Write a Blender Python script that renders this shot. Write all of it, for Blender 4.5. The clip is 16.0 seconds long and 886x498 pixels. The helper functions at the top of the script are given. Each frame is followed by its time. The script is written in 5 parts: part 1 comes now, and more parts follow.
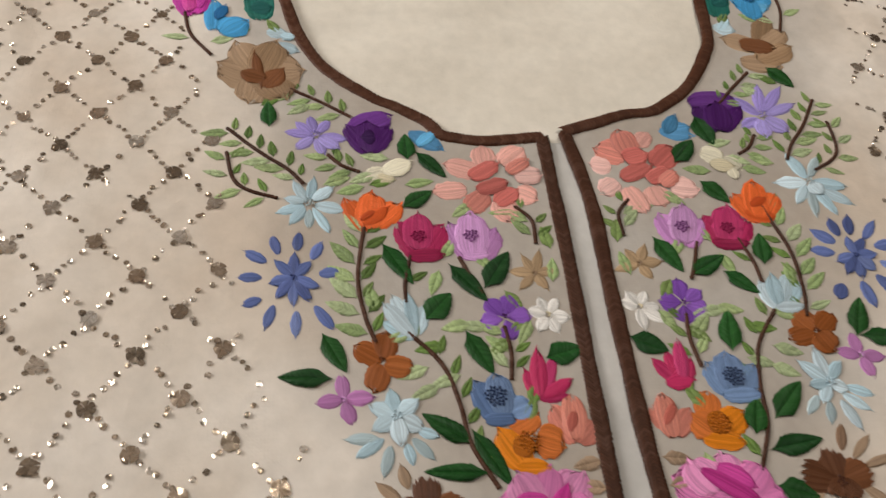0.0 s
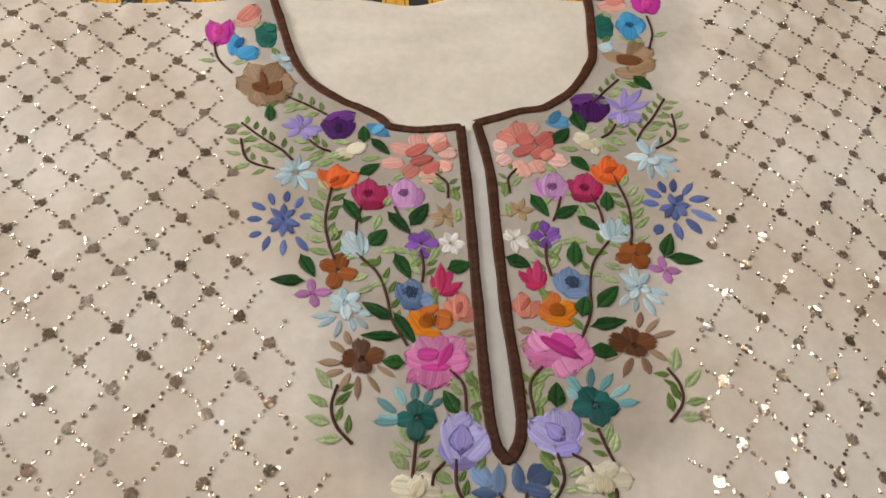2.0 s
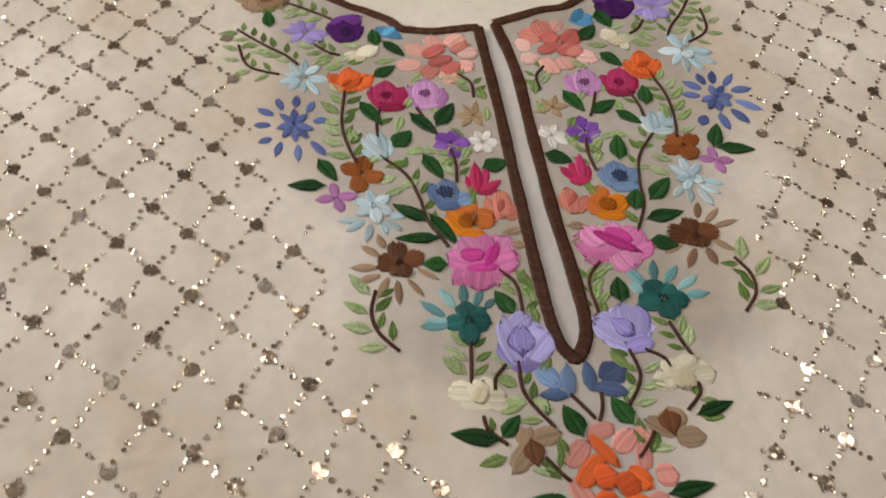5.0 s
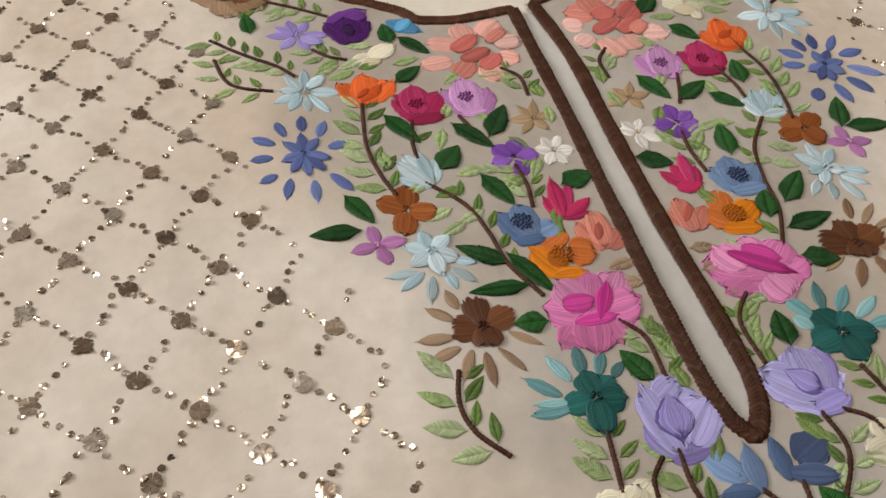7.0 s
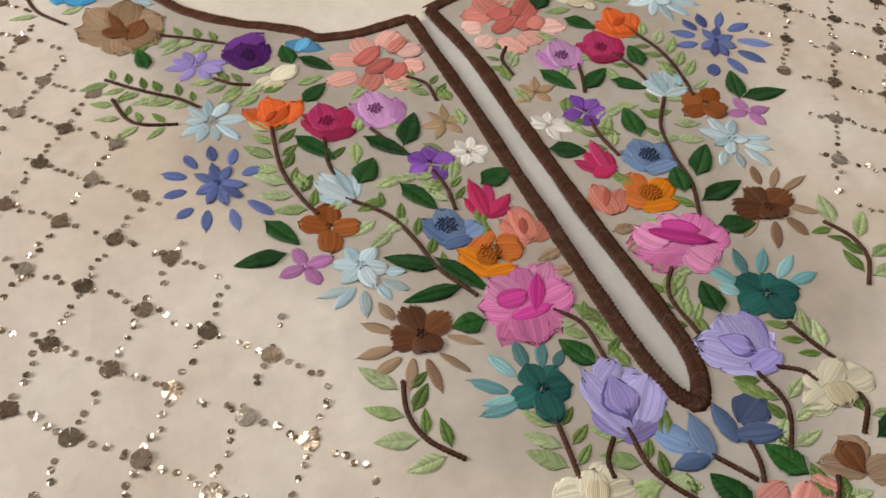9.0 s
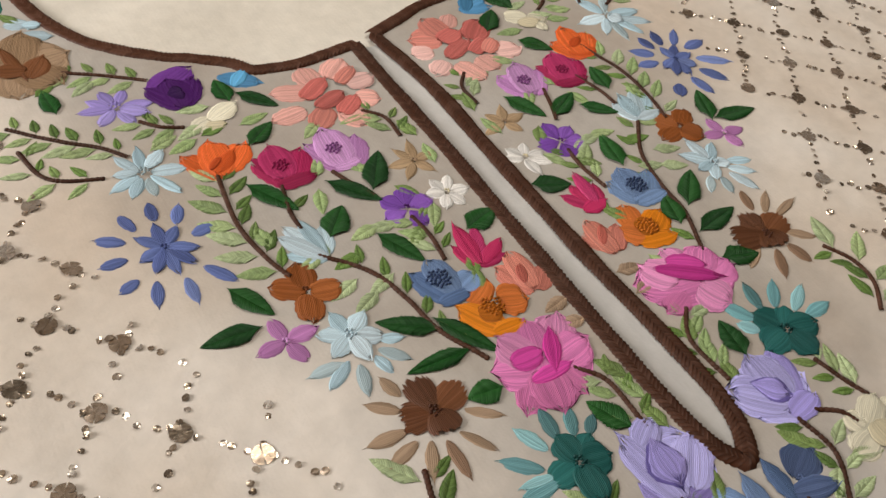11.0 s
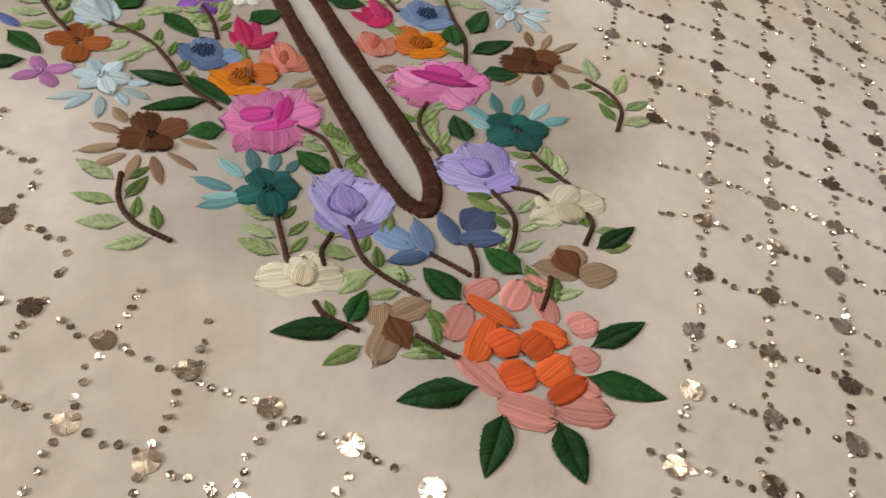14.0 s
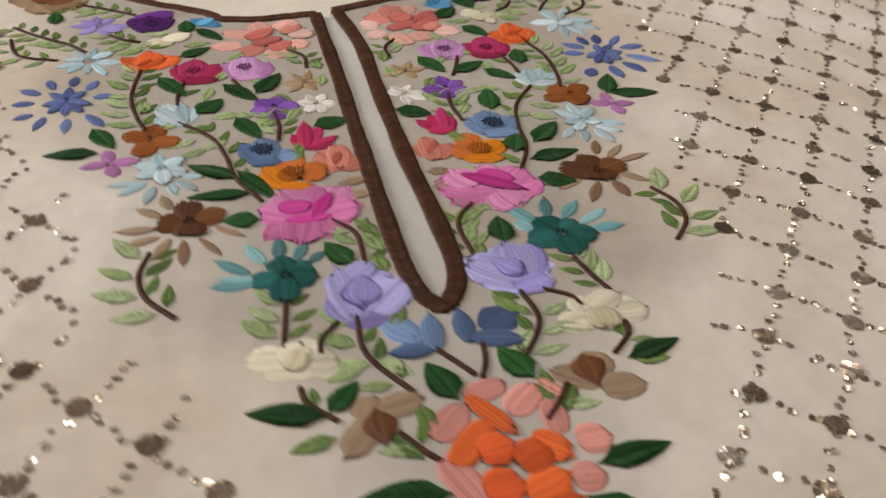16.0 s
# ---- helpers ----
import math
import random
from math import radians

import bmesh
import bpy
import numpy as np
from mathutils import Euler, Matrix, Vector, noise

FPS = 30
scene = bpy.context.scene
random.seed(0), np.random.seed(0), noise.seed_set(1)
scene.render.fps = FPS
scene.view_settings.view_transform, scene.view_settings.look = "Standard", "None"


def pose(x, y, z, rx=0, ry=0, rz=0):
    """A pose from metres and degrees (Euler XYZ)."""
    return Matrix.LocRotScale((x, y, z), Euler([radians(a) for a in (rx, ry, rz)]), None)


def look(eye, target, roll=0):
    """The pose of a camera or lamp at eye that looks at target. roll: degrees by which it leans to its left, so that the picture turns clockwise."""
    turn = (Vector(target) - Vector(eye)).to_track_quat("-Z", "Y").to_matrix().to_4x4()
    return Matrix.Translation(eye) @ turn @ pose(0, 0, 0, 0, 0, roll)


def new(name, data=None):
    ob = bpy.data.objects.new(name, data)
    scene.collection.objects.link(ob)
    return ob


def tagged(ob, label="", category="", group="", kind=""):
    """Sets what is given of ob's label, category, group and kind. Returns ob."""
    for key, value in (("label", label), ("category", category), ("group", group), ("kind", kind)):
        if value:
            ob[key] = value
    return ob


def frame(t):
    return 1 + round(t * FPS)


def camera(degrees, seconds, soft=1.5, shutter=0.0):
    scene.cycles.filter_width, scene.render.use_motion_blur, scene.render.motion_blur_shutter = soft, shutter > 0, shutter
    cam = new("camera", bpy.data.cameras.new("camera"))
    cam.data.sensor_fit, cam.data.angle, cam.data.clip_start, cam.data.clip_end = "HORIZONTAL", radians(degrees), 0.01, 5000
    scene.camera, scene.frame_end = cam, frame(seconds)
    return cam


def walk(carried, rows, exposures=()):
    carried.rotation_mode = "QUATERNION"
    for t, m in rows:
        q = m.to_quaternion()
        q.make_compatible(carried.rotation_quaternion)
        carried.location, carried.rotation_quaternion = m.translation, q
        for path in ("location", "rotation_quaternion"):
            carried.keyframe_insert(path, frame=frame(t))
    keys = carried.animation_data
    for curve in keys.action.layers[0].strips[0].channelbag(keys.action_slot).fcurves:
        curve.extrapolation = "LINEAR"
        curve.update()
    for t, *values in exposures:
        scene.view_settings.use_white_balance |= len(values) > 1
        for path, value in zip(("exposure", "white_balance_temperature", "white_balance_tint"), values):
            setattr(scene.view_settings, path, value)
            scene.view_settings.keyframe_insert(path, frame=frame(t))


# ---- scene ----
cam = camera(56.0, 16.0, soft=1.5, shutter=0.3)
walk(cam, [
    (0, look((-0.1001, -0.0351, 0.2603), (-0.0563, 0.1386, 0.0197), 10.04)),
    (0.5, look((-0.0817, -0.0601, 0.2920), (-0.0374, 0.1076, 0.0472), 11.51)),
    (1, look((-0.0701, -0.0969, 0.3438), (-0.0282, 0.0714, 0.0990), 10.68)),
    (1.5, look((-0.0662, -0.1267, 0.3635), (-0.0295, 0.0474, 0.1220), 8.37)),
    (2, look((-0.0677, -0.1573, 0.3720), (-0.0377, 0.0200, 0.1319), 6.13)),
    (2.5, look((-0.0722, -0.1893, 0.3693), (-0.0436, -0.0148, 0.1270), 5.59)),
    (3, look((-0.0712, -0.1944, 0.3505), (-0.0429, -0.0275, 0.1028), 5.51)),
    (3.5, look((-0.0740, -0.1932, 0.3303), (-0.0445, -0.0344, 0.0775), 6.64)),
    (4, look((-0.0813, -0.1940, 0.3090), (-0.0490, -0.0361, 0.0560), 7.79)),
    (4.5, look((-0.0938, -0.1907, 0.2946), (-0.0573, -0.0228, 0.0486), 7.79)),
    (5, look((-0.1049, -0.1688, 0.3013), (-0.0594, 0.0083, 0.0635), 6.94)),
    (5.2, look((-0.1088, -0.1563, 0.3020), (-0.0601, 0.0231, 0.0664), 6.17)),
    (7.3, look((-0.1316, -0.0876, 0.2173), (-0.0682, 0.0913, -0.0150), 3.88)),
    (7.5, look((-0.1299, -0.0878, 0.2161), (-0.0650, 0.0902, -0.0165), 3.78)),
    (8, look((-0.1303, -0.0893, 0.2104), (-0.0603, 0.0850, -0.0236), 3.65)),
    (8.5, look((-0.1326, -0.0899, 0.2137), (-0.0539, 0.0812, -0.0198), 3.59)),
    (9, look((-0.1321, -0.0897, 0.2219), (-0.0442, 0.0844, -0.0060), 2.94)),
    (9.2, look((-0.1244, -0.0844, 0.2185), (-0.0325, 0.0903, -0.0074), 2.56)),
    (11.3, look((-0.1527, -0.0411, 0.1946), (-0.0207, 0.1132, -0.0261), 9.28)),
    (11.5, look((-0.1445, -0.0564, 0.1816), (-0.0175, 0.1135, -0.0305), 6.87)),
    (12, look((-0.1286, -0.0923, 0.1570), (-0.0049, 0.1056, -0.0315), 7.33)),
    (12.5, look((-0.1158, -0.1246, 0.1452), (0.0014, 0.0814, -0.0388), 7.23)),
    (13, look((-0.1009, -0.1295, 0.1758), (0.0095, 0.0523, -0.0357), 9.47)),
    (13.5, look((-0.1028, -0.1529, 0.1690), (0.0147, 0.0241, -0.0429), 11.60)),
    (14, look((-0.0993, -0.1600, 0.1766), (0.0201, 0.0088, -0.0407), 12.05)),
    (14.5, look((-0.0939, -0.1425, 0.2107), (0.0162, 0.0211, -0.0154), 7.41)),
    (15, look((-0.0912, -0.1104, 0.2424), (0.0112, 0.0463, 0.0079), 5.95)),
    (15.5, look((-0.0955, -0.1157, 0.2384), (-0.0061, 0.0456, 0.0018), 3.90)),
    (16, look((-0.0559, -0.1771, 0.1576), (0.0169, 0.0498, -0.0247), 3.20)),
], exposures=[(0.0, 0.0), (2.0, 0.06), (4.0, -0.03), (5.0, 0.02), (9.0, 0.14), (11.5, 0.18), (13.0, 0.2), (15.0, 0.06), (16.0, 0.06)])

# ---------------------------------------------------------------- world and light
world = bpy.data.worlds.new("world")
scene.world = world
world.use_nodes = True
wn = world.node_tree
sky = wn.nodes.new("ShaderNodeTexSky")
sky.sky_type = "NISHITA"
sky.sun_disc = False
sky.sun_elevation = radians(35)
sky.sun_rotation = radians(200)
wn.nodes["Background"].inputs["Strength"].default_value = 0.1
wn.links.new(sky.outputs["Color"], wn.nodes["Background"].inputs["Color"])


def area_lamp(name, size_x, size_y, watts, colour, m):
    data = bpy.data.lights.new(name, "AREA")
    data.shape, data.size, data.size_y = "RECTANGLE", size_x, size_y
    data.energy, data.color = watts, colour
    ob = new(name, data)
    ob.matrix_world = m
    return ob


# daylight in the window's opening, in the wall beside the bed
area_lamp("window_daylight", 0.8, 0.8, 47, (1.0, 0.96, 0.92), look((-1.92, 0.98, 0.95), (0.0, 0.15, 0.0)))
# the lit tube under the ceiling
area_lamp("ceiling_tube_glow", 0.9, 0.07, 17, (1.0, 0.95, 0.87), look((0.5, 0.62, 1.83), (0.5, 0.62, 0.0)))

MM = 0.001
rng = random.Random(7)


# ---------------------------------------------------------------- materials
def nodes_of(name):
    m = bpy.data.materials.new(name)
    m.use_nodes = True
    t = m.node_tree
    return m, t, t.nodes["Principled BSDF"]


def add(t, kind, **values):
    n = t.nodes.new(kind)
    for key, value in values.items():
        n.inputs[key.replace("_", " ")].default_value = value
    return n


def ramp(t, fac, stops):
    n = t.nodes.new("ShaderNodeValToRGB")
    while len(n.color_ramp.elements) < len(stops):
        n.color_ramp.elements.new(0.5)
    for e, (at, c) in zip(n.color_ramp.elements, stops):
        e.position, e.color = at, (*c, 1)
    t.links.new(fac, n.inputs["Fac"])
    return n.outputs["Color"]


def mix(t, kind, fac, a, b):
    n = t.nodes.new("ShaderNodeMix")
    n.data_type, n.blend_type = "RGBA", kind
    for value, socket in ((fac, n.inputs[0]), (a, n.inputs[6]), (b, n.inputs[7])):
        if hasattr(value, "is_linked"):
            t.links.new(value, socket)
        else:
            socket.default_value = value
    return n.outputs[2]


THREADS = {}


def maths(t, kind, *values):
    n = t.nodes.new("ShaderNodeMath")
    n.operation = kind
    for socket, value in zip(n.inputs, values):
        if hasattr(value, "is_linked"):
            t.links.new(value, socket)
        else:
            socket.default_value = value
    return n.outputs[0]


def thread(c, rough=0.42, spread=0.18):
    """Embroidery silk: strands along v of the UV map, one for each unit of u, each with its own tone."""
    key = (c, rough)
    if key in THREADS:
        return THREADS[key]
    m, t, b = nodes_of("silk_thread")
    uv = t.nodes.new("ShaderNodeUVMap")
    sep = t.nodes.new("ShaderNodeSeparateXYZ")
    t.links.new(uv.outputs["UV"], sep.inputs[0])
    info = t.nodes.new("ShaderNodeObjectInfo")
    seed = maths(t, "MULTIPLY", info.outputs["Random"], 917.0)
    fine_u = maths(t, "MULTIPLY", sep.outputs["X"], 1.0)
    strand = maths(t, "FLOOR", fine_u)
    tone = t.nodes.new("ShaderNodeTexWhiteNoise")
    tone.noise_dimensions = "2D"
    pair = t.nodes.new("ShaderNodeCombineXYZ")
    t.links.new(strand, pair.inputs["X"])
    t.links.new(seed, pair.inputs["Y"])
    t.links.new(pair.outputs[0], tone.inputs["Vector"])
    # fibres within the strands
    shift = t.nodes.new("ShaderNodeVectorMath")
    shift.operation = "ADD"
    t.links.new(uv.outputs["UV"], shift.inputs[0])
    t.links.new(pair.outputs[0], shift.inputs[1])
    stretch = add(t, "ShaderNodeMapping", Scale=(2.4, 1.1, 1.0))
    t.links.new(shift.outputs[0], stretch.inputs["Vector"])
    fibre = add(t, "ShaderNodeTexNoise", Scale=1.0, Detail=3.0, Roughness=0.65)
    t.links.new(stretch.outputs["Vector"], fibre.inputs["Vector"])
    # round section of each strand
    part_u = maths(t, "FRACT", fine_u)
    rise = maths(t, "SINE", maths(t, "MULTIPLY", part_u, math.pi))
    level = maths(t, "MULTIPLY_ADD", tone.outputs["Value"], 0.5, maths(t, "MULTIPLY", fibre.outputs["Fac"], 0.5))
    dark = tuple(v * (1 - spread * 1.4) for v in c)
    light = tuple(min(0.95, v * (1 + spread) + 0.012) for v in c)
    col = ramp(t, level, [(0.2, dark), (0.5, c), (0.8, light)])
    # strand edges darkened in the colour, for the shade between strands
    gap_shade = ramp(t, rise, [(0.0, (0.66, 0.64, 0.64)), (0.5, (1.0, 1.0, 1.0))])
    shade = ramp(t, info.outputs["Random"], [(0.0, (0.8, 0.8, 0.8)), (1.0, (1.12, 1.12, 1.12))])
    t.links.new(mix(t, "MULTIPLY", 1.0, mix(t, "MULTIPLY", 1.0, col, gap_shade), shade), b.inputs["Base Color"])
    b.inputs["Roughness"].default_value = rough
    b.inputs["Specular IOR Level"].default_value = 0.14
    relief = maths(t, "MULTIPLY_ADD", rise, 0.6, maths(t, "MULTIPLY", fibre.outputs["Fac"], 0.5))
    bump = add(t, "ShaderNodeBump", Strength=0.5, Distance=0.0004)
    t.links.new(relief, bump.inputs["Height"])
    t.links.new(bump.outputs["Normal"], b.inputs["Normal"])
    THREADS[key] = m
    return m


def cloth(name, c_low, c_mid, c_high, weave=1500.0, relief=0.05, panel=False):
    """Thin woven cloth: broad uneven tone, a few soft stains, and a fine weave in relief."""
    m, t, b = nodes_of(name)
    pos = t.nodes.new("ShaderNodeTexCoord")
    broad = add(t, "ShaderNodeTexNoise", Scale=9.0, Detail=4.0, Roughness=0.55)
    fine = add(t, "ShaderNodeTexNoise", Scale=160.0, Detail=3.0, Roughness=0.6)
    wx = t.nodes.new("ShaderNodeTexWave")
    wy = t.nodes.new("ShaderNodeTexWave")
    wx.bands_direction, wy.bands_direction = "X", "Y"
    for n in (broad, fine, wx, wy):
        t.links.new(pos.outputs["Object"], n.inputs["Vector"])
    for n in (wx, wy):
        n.inputs["Scale"].default_value = weave / 6.283
        n.inputs["Distortion"].default_value = 1.5
    col = ramp(t, broad.outputs["Fac"], [(0.36, c_low), (0.5, c_mid), (0.64, c_high)])
    grain = ramp(t, fine.outputs["Fac"], [(0.3, (0.94, 0.94, 0.94)), (0.7, (1.04, 1.04, 1.04))])
    col = mix(t, "MULTIPLY", 1.0, col, grain)
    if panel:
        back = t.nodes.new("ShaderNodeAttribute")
        back.attribute_name = "panel_tone"
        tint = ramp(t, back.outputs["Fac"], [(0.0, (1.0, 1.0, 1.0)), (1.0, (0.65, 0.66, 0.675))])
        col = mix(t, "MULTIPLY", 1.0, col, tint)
    web = mix(t, "MULTIPLY", 1.0, wx.outputs["Color"], wy.outputs["Color"])
    t.links.new(col, b.inputs["Base Color"])
    b.inputs["Roughness"].default_value = 0.72
    b.inputs["Specular IOR Level"].default_value = 0.15
    bump = add(t, "ShaderNodeBump", Strength=relief, Distance=0.0003)
    t.links.new(web, bump.inputs["Height"])
    bump2 = add(t, "ShaderNodeBump", Strength=0.25, Distance=0.0012)
    t.links.new(fine.outputs["Fac"], bump2.inputs["Height"])
    t.links.new(bump.outputs["Normal"], bump2.inputs["Normal"])
    t.links.new(bump2.outputs["Normal"], b.inputs["Normal"])
    return m


def foil(name, lows, mids, highs, per_island=False):
    """Sequin foil: metal, each piece its own tone, slightly crumpled and scratched."""
    m, t, b = nodes_of(name)
    if per_island:
        pick = t.nodes.new("ShaderNodeNewGeometry").outputs["Random Per Island"]
    else:
        pick = t.nodes.new("ShaderNodeObjectInfo").outputs["Random"]
    pos = t.nodes.new("ShaderNodeTexCoord")
    crumple = add(t, "ShaderNodeTexNoise", Scale=420.0, Detail=3.0, Roughness=0.6)
    patch = add(t, "ShaderNodeTexNoise", Scale=900.0, Detail=2.0)
    t.links.new(pos.outputs["Object"], crumple.inputs["Vector"])
    t.links.new(pos.outputs["Object"], patch.inputs["Vector"])
    tone = ramp(t, pick, [(0.0, lows), (0.5, mids), (1.0, highs)])
    worn = ramp(t, patch.outputs["Fac"], [(0.35, (0.7, 0.66, 0.6)), (0.6, (1.0, 1.0, 1.0))])
    t.links.new(mix(t, "MULTIPLY", 1.0, tone, worn), b.inputs["Base Color"])
    b.inputs["Metallic"].default_value = 0.85
    b.inputs["Roughness"].default_value = 0.22
    bump = add(t, "ShaderNodeBump", Strength=0.22, Distance=0.0006)
    t.links.new(crumple.outputs["Fac"], bump.inputs["Height"])
    t.links.new(bump.outputs["Normal"], b.inputs["Normal"])
    return m


def plain(name, c, rough=0.8, scale=6.0, spread=0.08, relief=0.0):
    m, t, b = nodes_of(name)
    pos = t.nodes.new("ShaderNodeTexCoord")
    n1 = add(t, "ShaderNodeTexNoise", Scale=scale, Detail=6.0, Roughness=0.6)
    t.links.new(pos.outputs["Object"], n1.inputs["Vector"])
    col = ramp(t, n1.outputs["Fac"], [(0.3, tuple(v * (1 - spread) for v in c)), (0.7, tuple(min(0.95, v * (1 + spread)) for v in c))])
    t.links.new(col, b.inputs["Base Color"])
    b.inputs["Roughness"].default_value = rough
    if relief:
        bump = add(t, "ShaderNodeBump", Strength=relief, Distance=0.002)
        t.links.new(n1.outputs["Fac"], bump.inputs["Height"])
        t.links.new(bump.outputs["Normal"], b.inputs["Normal"])
    return m


def striped(name):
    """Cotton sheet, woven in ochre and near-black stripes with thin dark lines beside each ochre one."""
    m, t, b = nodes_of(name)
    pos = t.nodes.new("ShaderNodeTexCoord")
    sep = t.nodes.new("ShaderNodeSeparateXYZ")
    t.links.new(pos.outputs["Object"], sep.inputs[0])
    scale = t.nodes.new("ShaderNodeMath")
    scale.operation = "MULTIPLY_ADD"
    t.links.new(sep.outputs["X"], scale.inputs[0])
    scale.inputs[1].default_value = 1 / 0.034
    scale.inputs[2].default_value = 106.353
    fract = t.nodes.new("ShaderNodeMath")
    fract.operation = "FRACT"
    t.links.new(scale.outputs[0], fract.inputs[0])
    black, ochre, brown = (0.018, 0.02, 0.018), (0.62, 0.34, 0.035), (0.2, 0.09, 0.015)
    stops = [(0.0, ochre), (0.06, brown), (0.09, ochre), (0.28, (0.5, 0.27, 0.03)), (0.32, ochre), (0.47, brown), (0.5, ochre), (0.57, black)]
    col = ramp(t, fract.outputs[0], stops)
    for node in t.nodes:
        if node.bl_idname == "ShaderNodeValToRGB":
            node.color_ramp.interpolation = "CONSTANT"
    n1 = add(t, "ShaderNodeTexNoise", Scale=300.0, Detail=3.0)
    t.links.new(pos.outputs["Object"], n1.inputs["Vector"])
    slub = ramp(t, n1.outputs["Fac"], [(0.3, (0.82, 0.82, 0.82)), (0.7, (1.08, 1.08, 1.08))])
    t.links.new(mix(t, "MULTIPLY", 1.0, col, slub), b.inputs["Base Color"])
    b.inputs["Roughness"].default_value = 0.85
    bump = add(t, "ShaderNodeBump", Strength=0.3, Distance=0.0006)
    t.links.new(n1.outputs["Fac"], bump.inputs["Height"])
    t.links.new(bump.outputs["Normal"], b.inputs["Normal"])
    return m


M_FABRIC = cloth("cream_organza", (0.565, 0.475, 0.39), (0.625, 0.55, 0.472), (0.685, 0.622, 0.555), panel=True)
M_LINING = cloth("cream_lining", (0.64, 0.585, 0.5), (0.68, 0.625, 0.54), (0.71, 0.66, 0.575), weave=1100.0, relief=0.05)
M_SLIT_SHADE = cloth("slit_shade_cloth", (0.46, 0.44, 0.415), (0.5, 0.48, 0.455), (0.54, 0.52, 0.49), weave=1100.0, relief=0.05)
M_SEQUIN = foil("sequin_foil", (0.28, 0.23, 0.18), (0.6, 0.47, 0.36), (0.88, 0.82, 0.75))
M_SEQUIN_FINE = foil("fine_sequin_foil", (0.28, 0.23, 0.18), (0.64, 0.52, 0.41), (0.9, 0.84, 0.77), per_island=True)
M_SHEET = striped("striped_cotton")
M_RIBBON = plain("grey_tape", (0.33, 0.32, 0.36), 0.7, 120.0, 0.15, 0.2)
M_WALL = plain("wall_paint", (0.5, 0.45, 0.38), 0.85, 3.0, 0.06)
M_WALL_DARK = plain("dark_wall_paint", (0.16, 0.12, 0.09), 0.7, 3.0, 0.1)
M_CEIL = plain("ceiling_paint", (0.45, 0.43, 0.4), 0.9, 3.0, 0.05)
M_FLOOR = plain("floor_stone", (0.3, 0.26, 0.22), 0.4, 8.0, 0.15)
M_FRAME = plain("window_wood", (0.25, 0.15, 0.08), 0.5, 20.0, 0.2)
M_TUBE = plain("lamp_enamel", (0.75, 0.75, 0.73), 0.4, 10.0, 0.03)


# ---------------------------------------------------------------- mesh helpers
def mesh_object(name, verts, faces, material, parent=None, uvs=None, smooth=True, label=""):
    """Links verts (metres) and faces as one mesh object; uvs: one pair for each vertex."""
    me = bpy.data.meshes.new(name)
    me.from_pydata([tuple(v) for v in verts], [], faces)
    if uvs is not None:
        layer = me.uv_layers.new(name="UVMap")
        loops = np.empty(len(me.loops), dtype=np.int32)
        me.loops.foreach_get("vertex_index", loops)
        layer.data.foreach_set("uv", np.asarray(uvs, dtype=np.float32)[loops].ravel())
    if smooth:
        me.polygons.foreach_set("use_smooth", np.ones(len(me.polygons), dtype=bool))
    me.materials.append(material)
    me.update()
    ob = new(name, me)
    if parent is not None:
        ob.parent = parent
    if label:
        ob["label"] = label
    return ob


def part(name, bm, material, parent, label=""):
    me = bpy.data.meshes.new(name)
    bm.to_mesh(me)
    bm.free()
    me.materials.append(material)
    ob = new(name, me)
    if parent is not None:
        ob.parent = parent
    if label:
        ob["label"] = label
    return ob


def box(x0, x1, y0, y1, z0, z1, bevel=0.0, segments=2):
    bm = bmesh.new()
    bmesh.ops.create_cube(bm, size=1.0)
    for v in bm.verts:
        v.co = Vector(((x0, x1)[v.co.x > 0], (y0, y1)[v.co.y > 0], (z0, z1)[v.co.z > 0]))
    if bevel:
        bmesh.ops.bevel(bm, geom=list(bm.edges), offset=bevel, segments=segments, affect="EDGES", profile=0.6)
    return bm


def join_boxes(boxes):
    bm = bmesh.new()
    for b in boxes:
        q = box(*b)
        tmp = bpy.data.meshes.new("tmp")
        q.to_mesh(tmp)
        q.free()
        bm.from_mesh(tmp)
        bpy.data.meshes.remove(tmp)
    return bm


